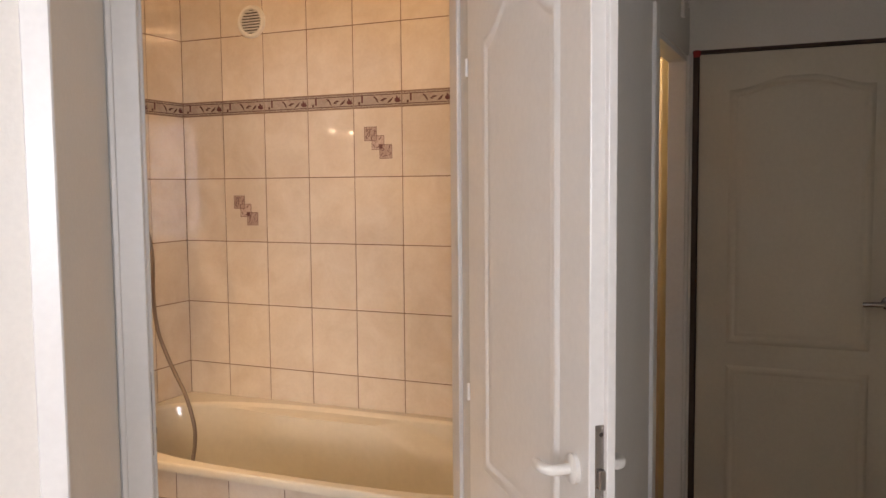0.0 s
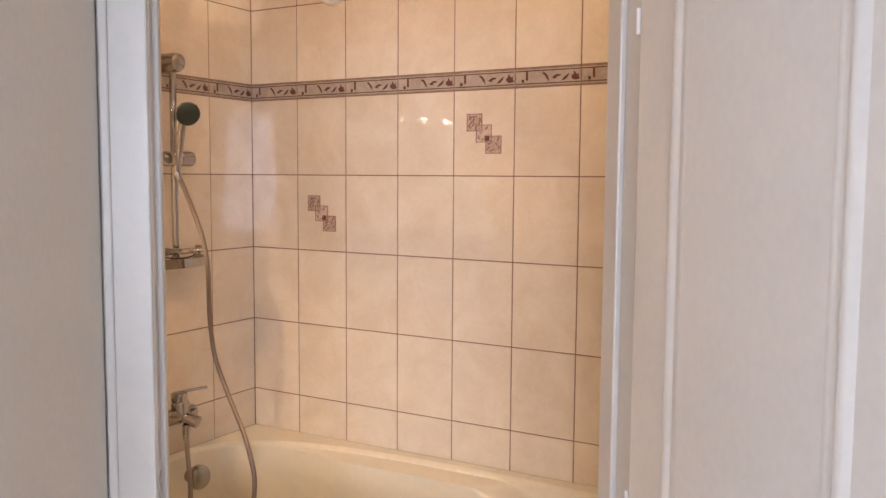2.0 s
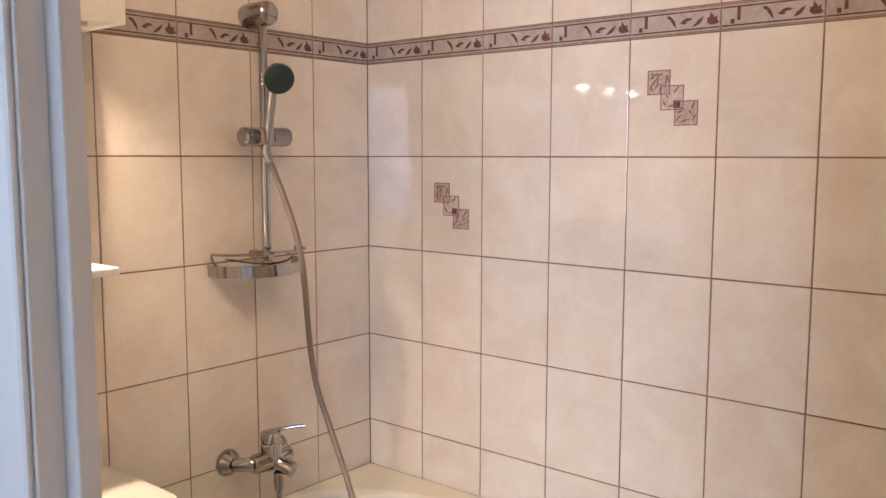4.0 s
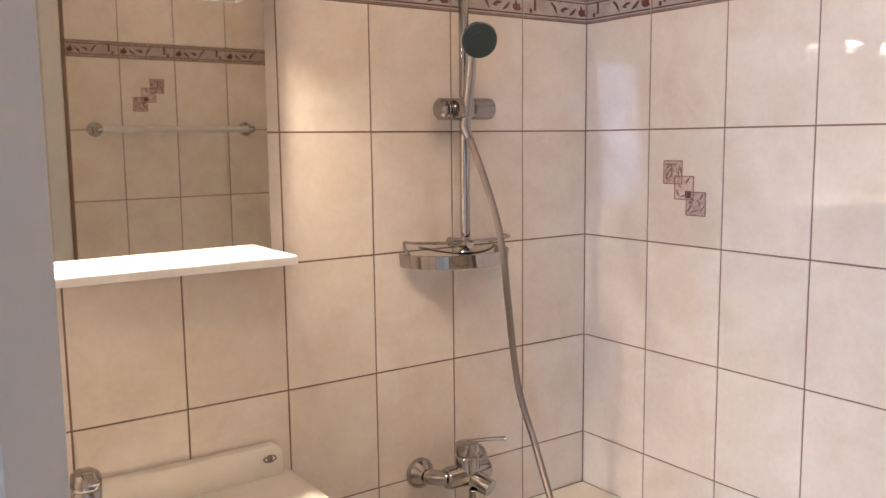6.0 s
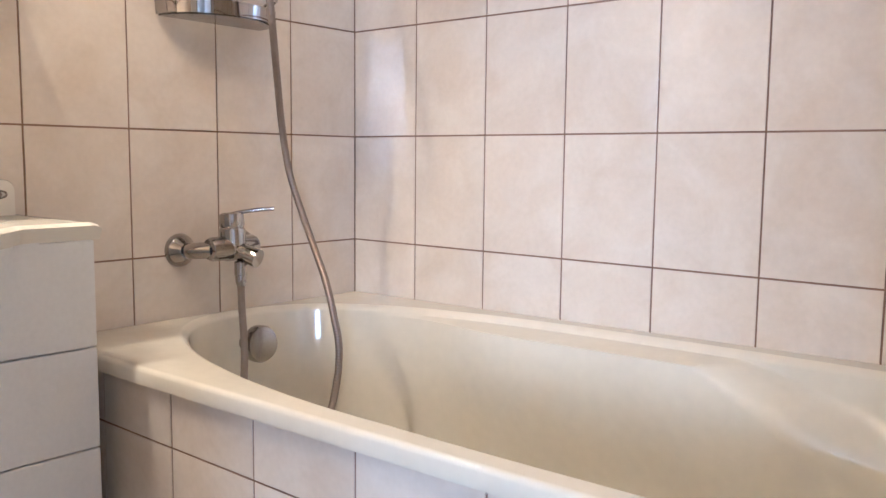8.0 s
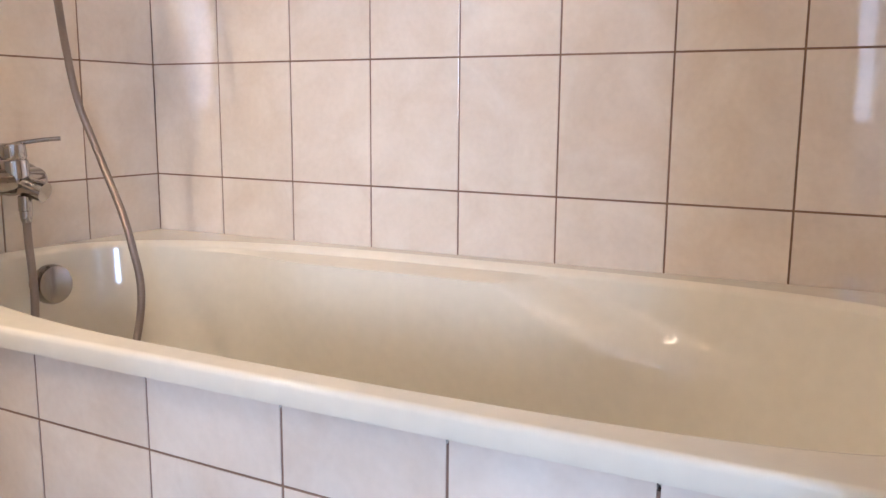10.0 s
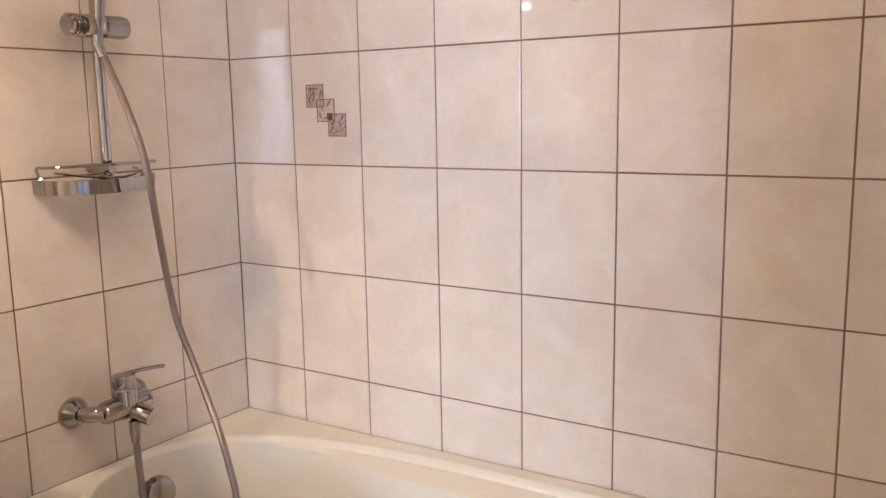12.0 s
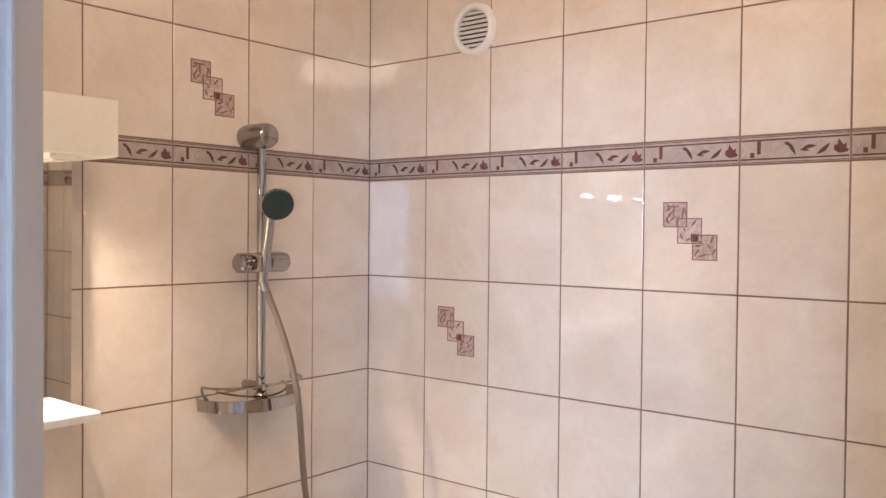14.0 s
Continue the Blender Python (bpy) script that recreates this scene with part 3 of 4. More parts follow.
# ---- shower ----
def make_shower():
    rx, ry = 0.058, -0.408
    rail = thing("shower_rail", 0.0, ry, 1.24, "chrome shower riser rail with a hand shower and soap basket", "shower")
    part("rail", rod((rx, ry, 1.235), (rx, ry, 1.835), 0.0105, count=20), CHROME, rail, smooth=True)
    part("top_mount", spun((0.0, ry, 1.832), (0.092, ry, 1.832), [(0, 0.026), (0.1, 0.0285), (0.35, 0.029), (0.8, 0.029), (0.93, 0.026), (1.0, 0.017)], 28), STEEL, rail, "dull chrome top mount", True)
    part("bottom_mount", spun((0.0, ry, 1.262), (0.075, ry, 1.262), [(0, 0.010), (0.8, 0.011), (1.0, 0.009)], 20), CHROME, rail, smooth=True)
    clamp = part("slider", spun((rx + 0.004, -0.478, 1.545), (rx + 0.004, -0.402, 1.545), [(0, 0.018), (0.06, 0.0225), (0.11, 0.0225), (0.13, 0.0195), (0.17, 0.0195), (0.19, 0.0225), (0.23, 0.0225), (0.25, 0.0195), (0.28, 0.0195), (0.30, 0.0225), (0.33, 0.0225), (0.35, 0.019), (0.40, 0.019), (0.43, 0.023), (0.9, 0.023), (1.0, 0.02)], 28), CHROME, rail, smooth=True)
    part("holder", spun((rx + 0.006, -0.398, 1.546), (rx + 0.010, -0.344, 1.546), [(0, 0.018), (0.08, 0.022), (0.75, 0.0235), (0.95, 0.021), (1.0, 0.016)], 28), STEEL, clamp, smooth=True)
    part("bracket", box(0.072, 0.112, -0.452, -0.420, 1.526, 1.566, 0.005, 2), CHROME, clamp, smooth=True)
    # hand shower
    hand = thing("hand_shower", 0.10, -0.436, 1.52, "chrome hand shower with a dark green spray face", "shower head")
    line = smooth_path([(0.098, -0.437, 1.505), (0.104, -0.436, 1.545), (0.118, -0.438, 1.600), (0.130, -0.442, 1.640), (0.136, -0.444, 1.665)], 6)
    part("handle", tube(line, 0.0115, 16), CHROME, hand, smooth=True)
    face = Vector((0.80, -0.42, -0.38)).normalized()
    c = Vector((0.152, -0.440, 1.676))
    shell = spun(c - face * 0.030, c + face * 0.006, [(0, 0.012), (0.25, 0.023), (0.6, 0.033), (0.85, 0.0365), (1.0, 0.0355)], 36)
    part("shell", shell, CHROME, hand, smooth=True)
    disc = spun(c + face * 0.004, c + face * 0.010, [(0, 0.035), (0.5, 0.0345), (1.0, 0.029)], 36)
    part("spray_face", disc, DARK_GREEN, hand, "dark green rubber spray face", True)
    part("spray_ring", spun(c + face * 0.0095, c + face * 0.0115, [(0, 0.019), (0.6, 0.019), (1.0, 0.016)], 28), DARK_GREEN, hand, smooth=True)
    # soap basket: a curved chrome band with a wire rail and a dish
    basket = thing("soap_basket", 0.05, ry, 1.215, "curved chrome soap basket on the shower rail", "basket")
    arc = [(-0.08 + (math.pi + 0.16) * k / 36) for k in range(37)]
    band = bmesh.new()
    grid = []
    for w in arc:
        d = Vector((math.copysign(abs(math.sin(w)) ** 0.75, math.sin(w)), -math.cos(w)))
        grid.append([band.verts.new((0.004 + max(0.0, d.x) * a, -0.413 + d.y * (a + 0.012), z)) for a, z in ((0.115, 1.2185), (0.117, 1.2455), (0.1145, 1.2465), (0.1125, 1.2195))])
    for a, b in zip(grid, grid[1:]):
        for k in range(4):
            band.faces.new((a[k], a[(k + 1) % 4], b[(k + 1) % 4], b[k]))
    part("band", band, CHROME, basket, smooth=True)
    base = plate([(max(0.003, 0.112 * math.sin(w)), -0.413 - 0.122 * math.cos(w)) for w in arc], 0.004, Matrix.Translation((0.002, 0, 1.2165)))
    part("dish", base, STEEL, basket)
    for x in (0.03, 0.055, 0.08):
        half = 0.122 * math.sqrt(1 - (x / 0.115) ** 2) - 0.004
        part("dish_wire", rod((x, -0.413 - half, 1.2235), (x, -0.413 + half, 1.2235), 0.0025, 0.0005, 8), CHROME, basket, smooth=True)
    part("soap_clip", spun((0.058, ry, 1.222), (0.058, ry, 1.250), [(0, 0.016), (0.5, 0.016), (0.9, 0.014), (1.0, 0.011)], 20), CHROME, basket, smooth=True)
    # wire rail round the top, bent down into the band at both ends
    wire = [Vector((0.006 + max(0.0, math.sin(w)) ** 0.75 * 0.108, -0.406 - math.cos(w) * 0.126, 1.270 + 0.004 * math.sin(w))) for w in arc]
    first, last = wire[1], wire[-2]
    bent = [Vector((0.030, first.y + 0.004, 1.240)), Vector((0.014, first.y, 1.254))] + wire[1:-1] + [Vector((0.014, last.y + 0.006, 1.254)), Vector((0.034, last.y - 0.002, 1.240))]
    part("wire_rail", tube(smooth_path(bent, 2), 0.0031, 8), CHROME, basket, smooth=True)
    inner = [Vector((0.022 + max(0.0, math.sin(w)) * 0.070, -0.410 - math.cos(w) * 0.092, 1.252 + 0.006 * math.cos(2 * w))) for w in arc]
    part("inner_wire", tube(inner, 0.0026, 8), CHROME, basket, smooth=True)
    # bath mixer on two wall roses
    mixer = thing("bath_mixer", 0.0, -0.422, 0.755, "chrome single-lever bath mixer on the tiled wall", "tap")
    for y in (-0.497, -0.347):
        rose = spun((0.0, y, 0.755), (0.030, y, 0.755), [(0, 0.034), (0.12, 0.0345), (0.45, 0.030), (0.8, 0.020), (1.0, 0.016)], 32)
        part("wall_rose", rose, CHROME, mixer, smooth=True)
        part("inlet", spun((0.028, y, 0.755), (0.075, -0.422 + (y + 0.422) * 0.62, 0.758), [(0, 0.0145), (0.3, 0.017), (0.7, 0.017), (1, 0.015)], 18), CHROME, mixer, smooth=True)
    part("mixer_body", spun((0.075, -0.478, 0.760), (0.075, -0.366, 0.760), [(0, 0.021), (0.06, 0.0245), (0.3, 0.0245), (0.35, 0.027), (0.65, 0.027), (0.7, 0.0245), (0.94, 0.0245), (1, 0.021)], 28), CHROME, mixer, smooth=True)
    part("cartridge", spun((0.078, -0.422, 0.765), (0.074, -0.422, 0.832), [(0, 0.027), (0.5, 0.0265), (0.55, 0.0235), (0.62, 0.0255), (0.95, 0.0245), (1, 0.018)], 28), CHROME, mixer, smooth=True)
    lever = tube(smooth_path([(0.066, -0.428, 0.826), (0.085, -0.405, 0.833), (0.110, -0.376, 0.838), (0.128, -0.356, 0.840)], 5), 0.0042, 10)
    part("lever", lever, CHROME, mixer, smooth=True)
    spout = tube(smooth_path([(0.078, -0.421, 0.756), (0.100, -0.414, 0.751), (0.120, -0.407, 0.745), (0.134, -0.402, 0.740)], 5), 0.0195, 20)
    part("spout", spout, CHROME, mixer, smooth=True)
    part("hose_nut", rod((0.105, -0.424, 0.735), (0.105, -0.424, 0.705), 0.0125, 0.002, 18), CHROME, mixer, smooth=True)
    # hose: from the handle down into the bath and up to the mixer
    points = [(0.098, -0.437, 1.510), (0.112, -0.428, 1.470), (0.140, -0.418, 1.400), (0.172, -0.413, 1.320), (0.186, -0.408, 1.250), (0.172, -0.388, 1.180), (0.130, -0.345, 1.100),
              (0.098, -0.308, 1.010), (0.095, -0.287, 0.915), (0.122, -0.272, 0.820), (0.180, -0.290, 0.752), (0.240, -0.315, 0.695), (0.272, -0.323, 0.630), (0.285, -0.321, 0.560),
              (0.288, -0.335, 0.480), (0.300, -0.385, 0.390), (0.290, -0.450, 0.300), (0.240, -0.500, 0.240), (0.190, -0.505, 0.290), (0.165, -0.475, 0.400), (0.135, -0.440, 0.540), (0.112, -0.428, 0.650), (0.105, -0.424, 0.712)]
    hose = thing("shower_hose", 0.24, -0.50, 0.24, "flexible grey metal shower hose hanging into the bathtub", "hose")
    part("hose_tube", tube(smooth_path(points, 26), 0.0072, 12, ripple=0.07), HOSE, hose)
    part("end_cone", spun((0.098, -0.437, 1.512), (0.106, -0.432, 1.484), [(0, 0.0115), (0.5, 0.0105), (1, 0.0085)], 16), CHROME, hose, smooth=True)
    part("end_nut", spun((0.105, -0.424, 0.706), (0.108, -0.4255, 0.684), [(0, 0.0115), (0.6, 0.011), (1, 0.0085)], 16), CHROME, hose, smooth=True)


make_shower()

# vent grille
vent = thing("vent_grille", 0.352, 0.0, 2.107, "round white plastic vent grille on the tiled wall", "vent")
circle = [2 * math.pi * k / 44 for k in range(44)]
bm = bmesh.new()
rings = []
for r, y in ((0.046, -0.002), (0.047, -0.011), (0.052, -0.014), (0.059, -0.012), (0.063, -0.006), (0.064, 0.0)):
    rings.append([bm.verts.new((0.352 + r * math.cos(w), y, 2.107 + r * math.sin(w))) for w in circle])
for a, b in zip(rings, rings[1:]):
    for k in range(44):
        bm.faces.new((a[k], a[(k + 1) % 44], b[(k + 1) % 44], b[k]))
part("frame", bm, WHITE_PLASTIC, vent, smooth=True)
# flat dark disc: the duct's shade is put into its colour
part("backing", spun((0.352, 0.0, 2.107), (0.352, -0.0015, 2.107), [(0, 0.047), (1, 0.047)], 36), DARK, vent, "dark disc standing for the shaded opening behind the slats")
for k in range(8):
    z = 2.107 - 0.0385 + 0.011 * k
    w = math.sqrt(0.0475 ** 2 - (z - 2.107) ** 2)
    part("slat", box(-w, w, -0.0034, 0.0034, -0.0011, 0.0012, turn=Matrix.Translation((0.352, -0.0065, z)) @ Matrix.Rotation(radians(-38), 4, "X")), WHITE_PLASTIC, vent)

# towel bar on the far wall, seen in the mirror
bar = thing("towel_bar", ROOM_X, -0.47, 1.50, "pale towel bar on chrome posts on the tiled wall", "towel bar")
part("bar", rod((ROOM_X - 0.055, -0.705, 1.502), (ROOM_X - 0.055, -0.125, 1.502), 0.0115), FROSTED, bar, "pale frosted bar", smooth=True)
for y in (-0.698, -0.132):
    post = spun((ROOM_X, y, 1.502), (ROOM_X - 0.066, y, 1.502), [(0, 0.026), (0.12, 0.026), (0.2, 0.014), (0.7, 0.013), (0.75, 0.016), (1, 0.014)], 24)
    part("post", post, CHROME, bar, smooth=True)

# assumed lamp over the bathroom door, unseen, added to fill the upper walls
over = thing("assumed_wall_lamp", 1.26, -1.26, 2.32, "assumed white oblong lamp over the bathroom door, added as fill light", "lamp")
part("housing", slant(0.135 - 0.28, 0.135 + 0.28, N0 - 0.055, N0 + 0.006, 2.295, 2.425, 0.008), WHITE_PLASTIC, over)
part("diffuser", slant(0.135 - 0.26, 0.135 + 0.26, N0 - 0.062, N0 - 0.054, 2.305, 2.415, 0.002), ASSUMED_GLOW, over, "glowing face of the assumed lamp")


# ---- doors ----
def moulding(outline, to_world, width=0.032, height=0.0062, bm=None):
    """A rounded ridge with a groove inside it, run round a panel's outline (u, v)."""
    own = bm or bmesh.new()
    pts = [Vector(p) for p in outline]
    n = len(pts)
    profile = ((-0.55, 0.0), (-0.42, 0.35), (-0.2, 0.95), (0.0, 1.0), (0.18, 0.55), (0.3, 0.05), (0.42, 0.02), (0.6, 0.30), (0.95, 0.0))
    rings = []
    for i, p in enumerate(pts):
        d0, d1 = (p - pts[i - 1]).normalized(), (pts[(i + 1) % n] - p).normalized()
        d = (d0 + d1).normalized()
        side = Vector((-d.y, d.x)) / max(0.5, d.dot(d1))
        rings.append([own.verts.new(to_world @ Vector((*(p + side * width * a), height * h))) for a, h in profile])
    for i in range(n):
        a, b = rings[i], rings[(i + 1) % n]
        for k in range(len(profile) - 1):
            own.faces.new((a[k], a[k + 1], b[k + 1], b[k]))
    return own


def arched(u0, u1, z0, z1, rise):
    """A panel's outline with a cathedral arch on top, counter-clockwise."""
    out = [(u0, z0), (u1, z0), (u1, z1)]
    for k in range(1, 30):
        t = k / 30
        s = min(t, 1 - t) / 0.42
        s = min(1.0, s)
        out.append((u1 + (u0 - u1) * t, z1 + rise * (s * s * (3 - 2 * s)) * (0.93 + 0.07 * math.sin(math.pi * t))))
    return out + [(u0, z1)]


def make_door(name, m, width, height, u_margin, panels, label, lever_z, paint, metal, reach):
    """A panelled leaf with a rebate lip: u from the hinge, z up, out of the face. reach: the length of its levers."""
    door = thing(name, *m.translation, label, "door", kind="structure")
    bm = box(0, width, 0.012, height, -0.0395, 0.0, 0.0025, 2, turn=m)
    box(width - 0.003, width + 0.013, 0.012, height, -0.0395, -0.0245, 0.002, 2, bm, m)
    leaf = part("leaf", bm, paint, door)
    for back in (False, True):
        side = m if not back else m @ Matrix.Translation((width, 0, -0.0395)) @ Matrix.Rotation(math.pi, 4, "Y")
        for z0, z1, rise in panels:
            line = arched(u_margin, width - u_margin, z0, z1, rise) if rise else [(u_margin, z0), (width - u_margin, z0), (width - u_margin, z1), (u_margin, z1)]
            part("panel_moulding", moulding(line, side), paint, leaf, smooth=True)
        u = width - 0.055 if not back else 0.055
        out = -1 if not back else 1
        handle = part("handle", spun(side @ Vector((u, lever_z, 0)), side @ Vector((u, lever_z, 0.010)), [(0, 0.025), (0.7, 0.025), (1, 0.020)], 24), metal, leaf, "lever handle on a round rose", True)
        line = smooth_path([side @ Vector(p) for p in ((u, lever_z, 0.008), (u, lever_z, 0.040), (u + out * 0.018, lever_z, 0.050), (u + out * reach * 0.6, lever_z - 0.002, 0.049), (u + out * reach, lever_z - 0.004, 0.046))], 5)
        part("lever", tube(line, 0.0092, 12), metal, handle, smooth=True)
    plate_bm = box(width - 0.0005, width + 0.0015, lever_z - 0.075, lever_z + 0.085, -0.030, -0.010, 0.0008, turn=m)
    lock = part("lock_plate", plate_bm, STEEL, leaf, "grey metal lock plate")
    part("latch", box(width, width + 0.010, lever_z - 0.018, lever_z + 0.014, -0.026, -0.014, 0.002, turn=m), STEEL, lock)
    for z in (lever_z + 0.082 - 0.012, lever_z - 0.065):
        part("screw", spun(m @ Vector((width + 0.0012, z, -0.02)), m @ Vector((width + 0.0024, z, -0.02)), [(0, 0.004), (1, 0.003)], 12), DARK, lock)
    return door


# the bathroom door stands open into the hall: its inner face turned to the doorway's axis
HINGE = Vector((1.661, -0.985, 0))
FREE = Vector((2.069, -1.490, 0))
along = (FREE - HINGE).normalized()
across = Vector((-along.y, along.x, 0)) * -1
LEAF = Matrix(((along.x, 0, across.x, HINGE.x), (along.y, 0, across.y, HINGE.y), (0, 1, 0, 0), (0, 0, 0, 1)))
bath_door = make_door("door_1", LEAF, (FREE - HINGE).length, 1.945, 0.135, [(0.86, 1.760, 0.070), (0.14, 0.74, 0)], "white painted panelled bathroom door standing open", 1.005, PAINT, WHITE_PLASTIC, 0.056)
for z in (1.73, 0.99, 0.25):
    part("hinge", rod((HINGE.x - 0.004, HINGE.y + 0.004, z - 0.020), (HINGE.x - 0.004, HINGE.y + 0.004, z + 0.020), 0.004, count=12), PAINT, bath_door, "small painted hinge", True)

# frame of the bathroom door: stop, rebate and casing
jambs = thing("door_frame_1", 1.35, -1.15, 0, "white gloss painted bathroom door frame", "door frame", kind="structure")
for u, way, name in ((U0, -1, "jamb"), (U1, 1, "jamb")):
    lo = lambda a, b: (min(u + way * a, u + way * b), max(u + way * a, u + way * b))
    bm = slant(*lo(0.0, 0.03), N0, N0 + 0.046, 0, DOOR_TOP + 0.03, 0.003)
    slant(*lo(0.009, 0.03), N0 + 0.046, N1 - 0.006, 0, DOOR_TOP + 0.03, 0.002, bm=bm)
    slant(*lo(0.011, 0.070), N1 - 0.006, N1 + 0.004, 0, DOOR_TOP + 0.09, 0.003, bm=bm)
    slant(*lo(0.058, 0.070), N1 + 0.004, N1 + 0.009, 0, DOOR_TOP + 0.09, 0.004, bm=bm)
    slant(*lo(0.008, 0.060), N0 - 0.008, N0 + 0.004, 0, DOOR_TOP + 0.06, 0.003, bm=bm)
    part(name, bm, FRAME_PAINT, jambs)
bm = slant(U0, U1, N0, N0 + 0.046, DOOR_TOP, DOOR_TOP + 0.03, 0.003)
slant(U0 - 0.009, U1 + 0.009, N0 + 0.046, N1 - 0.006, DOOR_TOP + 0.013, DOOR_TOP + 0.03, bm=bm)
slant(U0 - 0.070, U1 + 0.070, N1 - 0.006, N1 + 0.003, DOOR_TOP + 0.015, DOOR_TOP + 0.088, 0.003, bm=bm)
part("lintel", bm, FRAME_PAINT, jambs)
part("strike_plate", slant(U0 - 0.0095, U0 - 0.0075, N0 + 0.062, N0 + 0.088, 0.925, 1.092, 0.0005), STEEL, jambs, "grey metal strike plate")

# entrance door, brown strips standing in for the dark gap round it, and toilet doorway casing
ENTRANCE = Matrix(((1, 0, 0, 1.957), (0, 0, -1, 0.640), (0, 1, 0, 0), (0, 0, 0, 1)))
make_door("door_2", ENTRANCE, 0.722, 1.955, 0.130, [(0.866, 1.800, 0.042), (0.14, 0.745, 0)], "closed off-white panelled entrance door in a dim hall", 1.03, DIM_PAINT, STEEL, 0.085)
door_gap = thing("door_frame_2", 2.3, 0.65, 0, "dark brown strip standing for the gap round the entrance door", "door frame", kind="structure")
part("side_strip", box(1.932, 1.955, 0.632, 0.70, 0, 1.958, 0.002), GAP_BROWN, door_gap)
part("side_strip", box(2.694, 2.72, 0.632, 0.70, 0, 1.958, 0.002), GAP_BROWN, door_gap)
part("top_strip", box(1.932, 2.72, 0.628, 0.70, 1.958, 1.970, 0.002), GAP_BROWN, door_gap)
part("corner_cap", box(1.934, 1.962, 0.622, 0.634, 1.945, 1.972, 0.006, 2), RED, door_gap, "red rubber corner cap")
casing = thing("door_frame_3", 1.92, 0.25, 0, "white painted casing of the toilet doorway", "door frame", kind="structure")
part("side_casing", box(1.915, 1.932, -0.150, -0.088, 0, 2.01, 0.003), PAINT, casing)
part("side_casing", box(1.915, 1.928, 0.588, 0.618, 0, 1.95, 0.003), PAINT, casing)
part("reveal", box(1.85, 1.918, 0.572, 0.5845, 0, 1.945, 0.002), PAINT, casing)
part("top_reveal", box(1.85, 1.918, -0.085, 0.572, 1.925, 1.9445, 0.002), PAINT, casing)
# surface conduit and bell wire hook high in the hall corner
conduit = thing("cable_conduit", 1.926, 0.42, 2.08, "white painted cable conduit with a small hook", "conduit")
part("channel", box(1.92, 1.932, 0.40, 0.425, 2.06, CEIL - 0.002, 0.002), PAINT, conduit)
part("hook", tube(smooth_path([(1.918, 0.50, 2.135), (1.934, 0.50, 2.13), (1.938, 0.50, 2.118), (1.932, 0.50, 2.11)], 5), 0.003, 8), PAINT, conduit, smooth=True)


# ---- tiles ----
def tile_mesh(w, h, mat, edge=0.0002, deep=0.006):
    """A glazed tile: its face at y = 0 turned to -y, its lower left corner at the origin."""
    bm = bmesh.new()
    a = [bm.verts.new((x, deep, z)) for x, z in ((0, 0), (w, 0), (w, h), (0, h))]
    b = [bm.verts.new((x, edge * 0.8, z)) for x, z in ((0, 0), (w, 0), (w, h), (0, h))]
    e = edge * 1.6
    c = [bm.verts.new((x, 0, z)) for x, z in ((e, e), (w - e, e), (w - e, h - e), (e, h - e))]
    for k in range(4):
        for lo, hi in ((a, b), (b, c)):
            bm.faces.new((lo[k], lo[(k + 1) % 4], hi[(k + 1) % 4], hi[k]))
    bm.faces.new(c)
    bmesh.ops.recalc_face_normals(bm, faces=bm.faces)
    me = bpy.data.meshes.new("tile")
    bm.to_mesh(me)
    bm.free()
    me.materials.append(mat)
    return me


MESHES = {}
rnd = random.Random(7)


def lay(parent, m, x0, x1, z0, z1, name="tile", mat=TILE):
    """One tile of a wall on the wall's own frame m (x along, z up, face to -y)."""
    w, h = round(x1 - x0 - JOINT, 4), round(z1 - z0 - JOINT, 4)
    if (w, h, mat.name) not in MESHES:
        MESHES[w, h, mat.name] = tile_mesh(w, h, mat)
    ob = new(name, MESHES[w, h, mat.name])
    ob.parent = parent
    tilt = Euler((radians(rnd.uniform(-0.12, 0.12)), 0, radians(rnd.uniform(-0.12, 0.12)))).to_matrix().to_4x4()
    ob.matrix_local = m @ Matrix.Translation((x0 + JOINT / 2, rnd.uniform(-0.0002, 0.0002), z0 + JOINT / 2)) @ tilt
    return ob


def leaf_shape(x, z, length, wide, angle, bend=0.0):
    """A pointed, slightly bent leaf."""
    c, s = math.cos(angle), math.sin(angle)
    up = [(length * (t - 0.5), wide * math.sin(math.pi * t) + bend * math.sin(math.pi * t)) for t in [k / 8 for k in range(9)]]
    low = [(length * (t - 0.5), -wide * math.sin(math.pi * t) + bend * math.sin(math.pi * t)) for t in [k / 8 for k in range(7, 0, -1)]]
    return [(x + a * c - b * s, z + a * s + b * c) for a, b in up + low]


FLAT = Matrix(((1, 0, 0, 0), (0, 0, -1, 0.0), (0, 1, 0, 0), (0, 0, 0, 1)))


def print_mesh(name, shapes, mat, out=0.0005):
    """Flat printed shapes a hair proud of a tile's face."""
    bm = bmesh.new()
    for s in shapes:
        plate(s, out, FLAT, bm)
    bmesh.ops.recalc_face_normals(bm, faces=bm.faces)
    me = bpy.data.meshes.new(name)
    bm.to_mesh(me)
    bm.free()
    me.materials.append(mat)
    return me


def bar_shape(x0, x1, z0, z1):
    return [(x0, z0), (x1, z0), (x1, z1), (x0, z1)]


def swirl(x, z, r):
    pts = []
    for k in range(15):
        w, q = k * 0.62, r * (1 - k / 18)
        pts.append((x + q * math.cos(w), z + q * math.sin(w)))
    back = [(x + (p - x) * 0.80, z + (q - z) * 0.80) for p, q in reversed(pts)]
    return pts + back


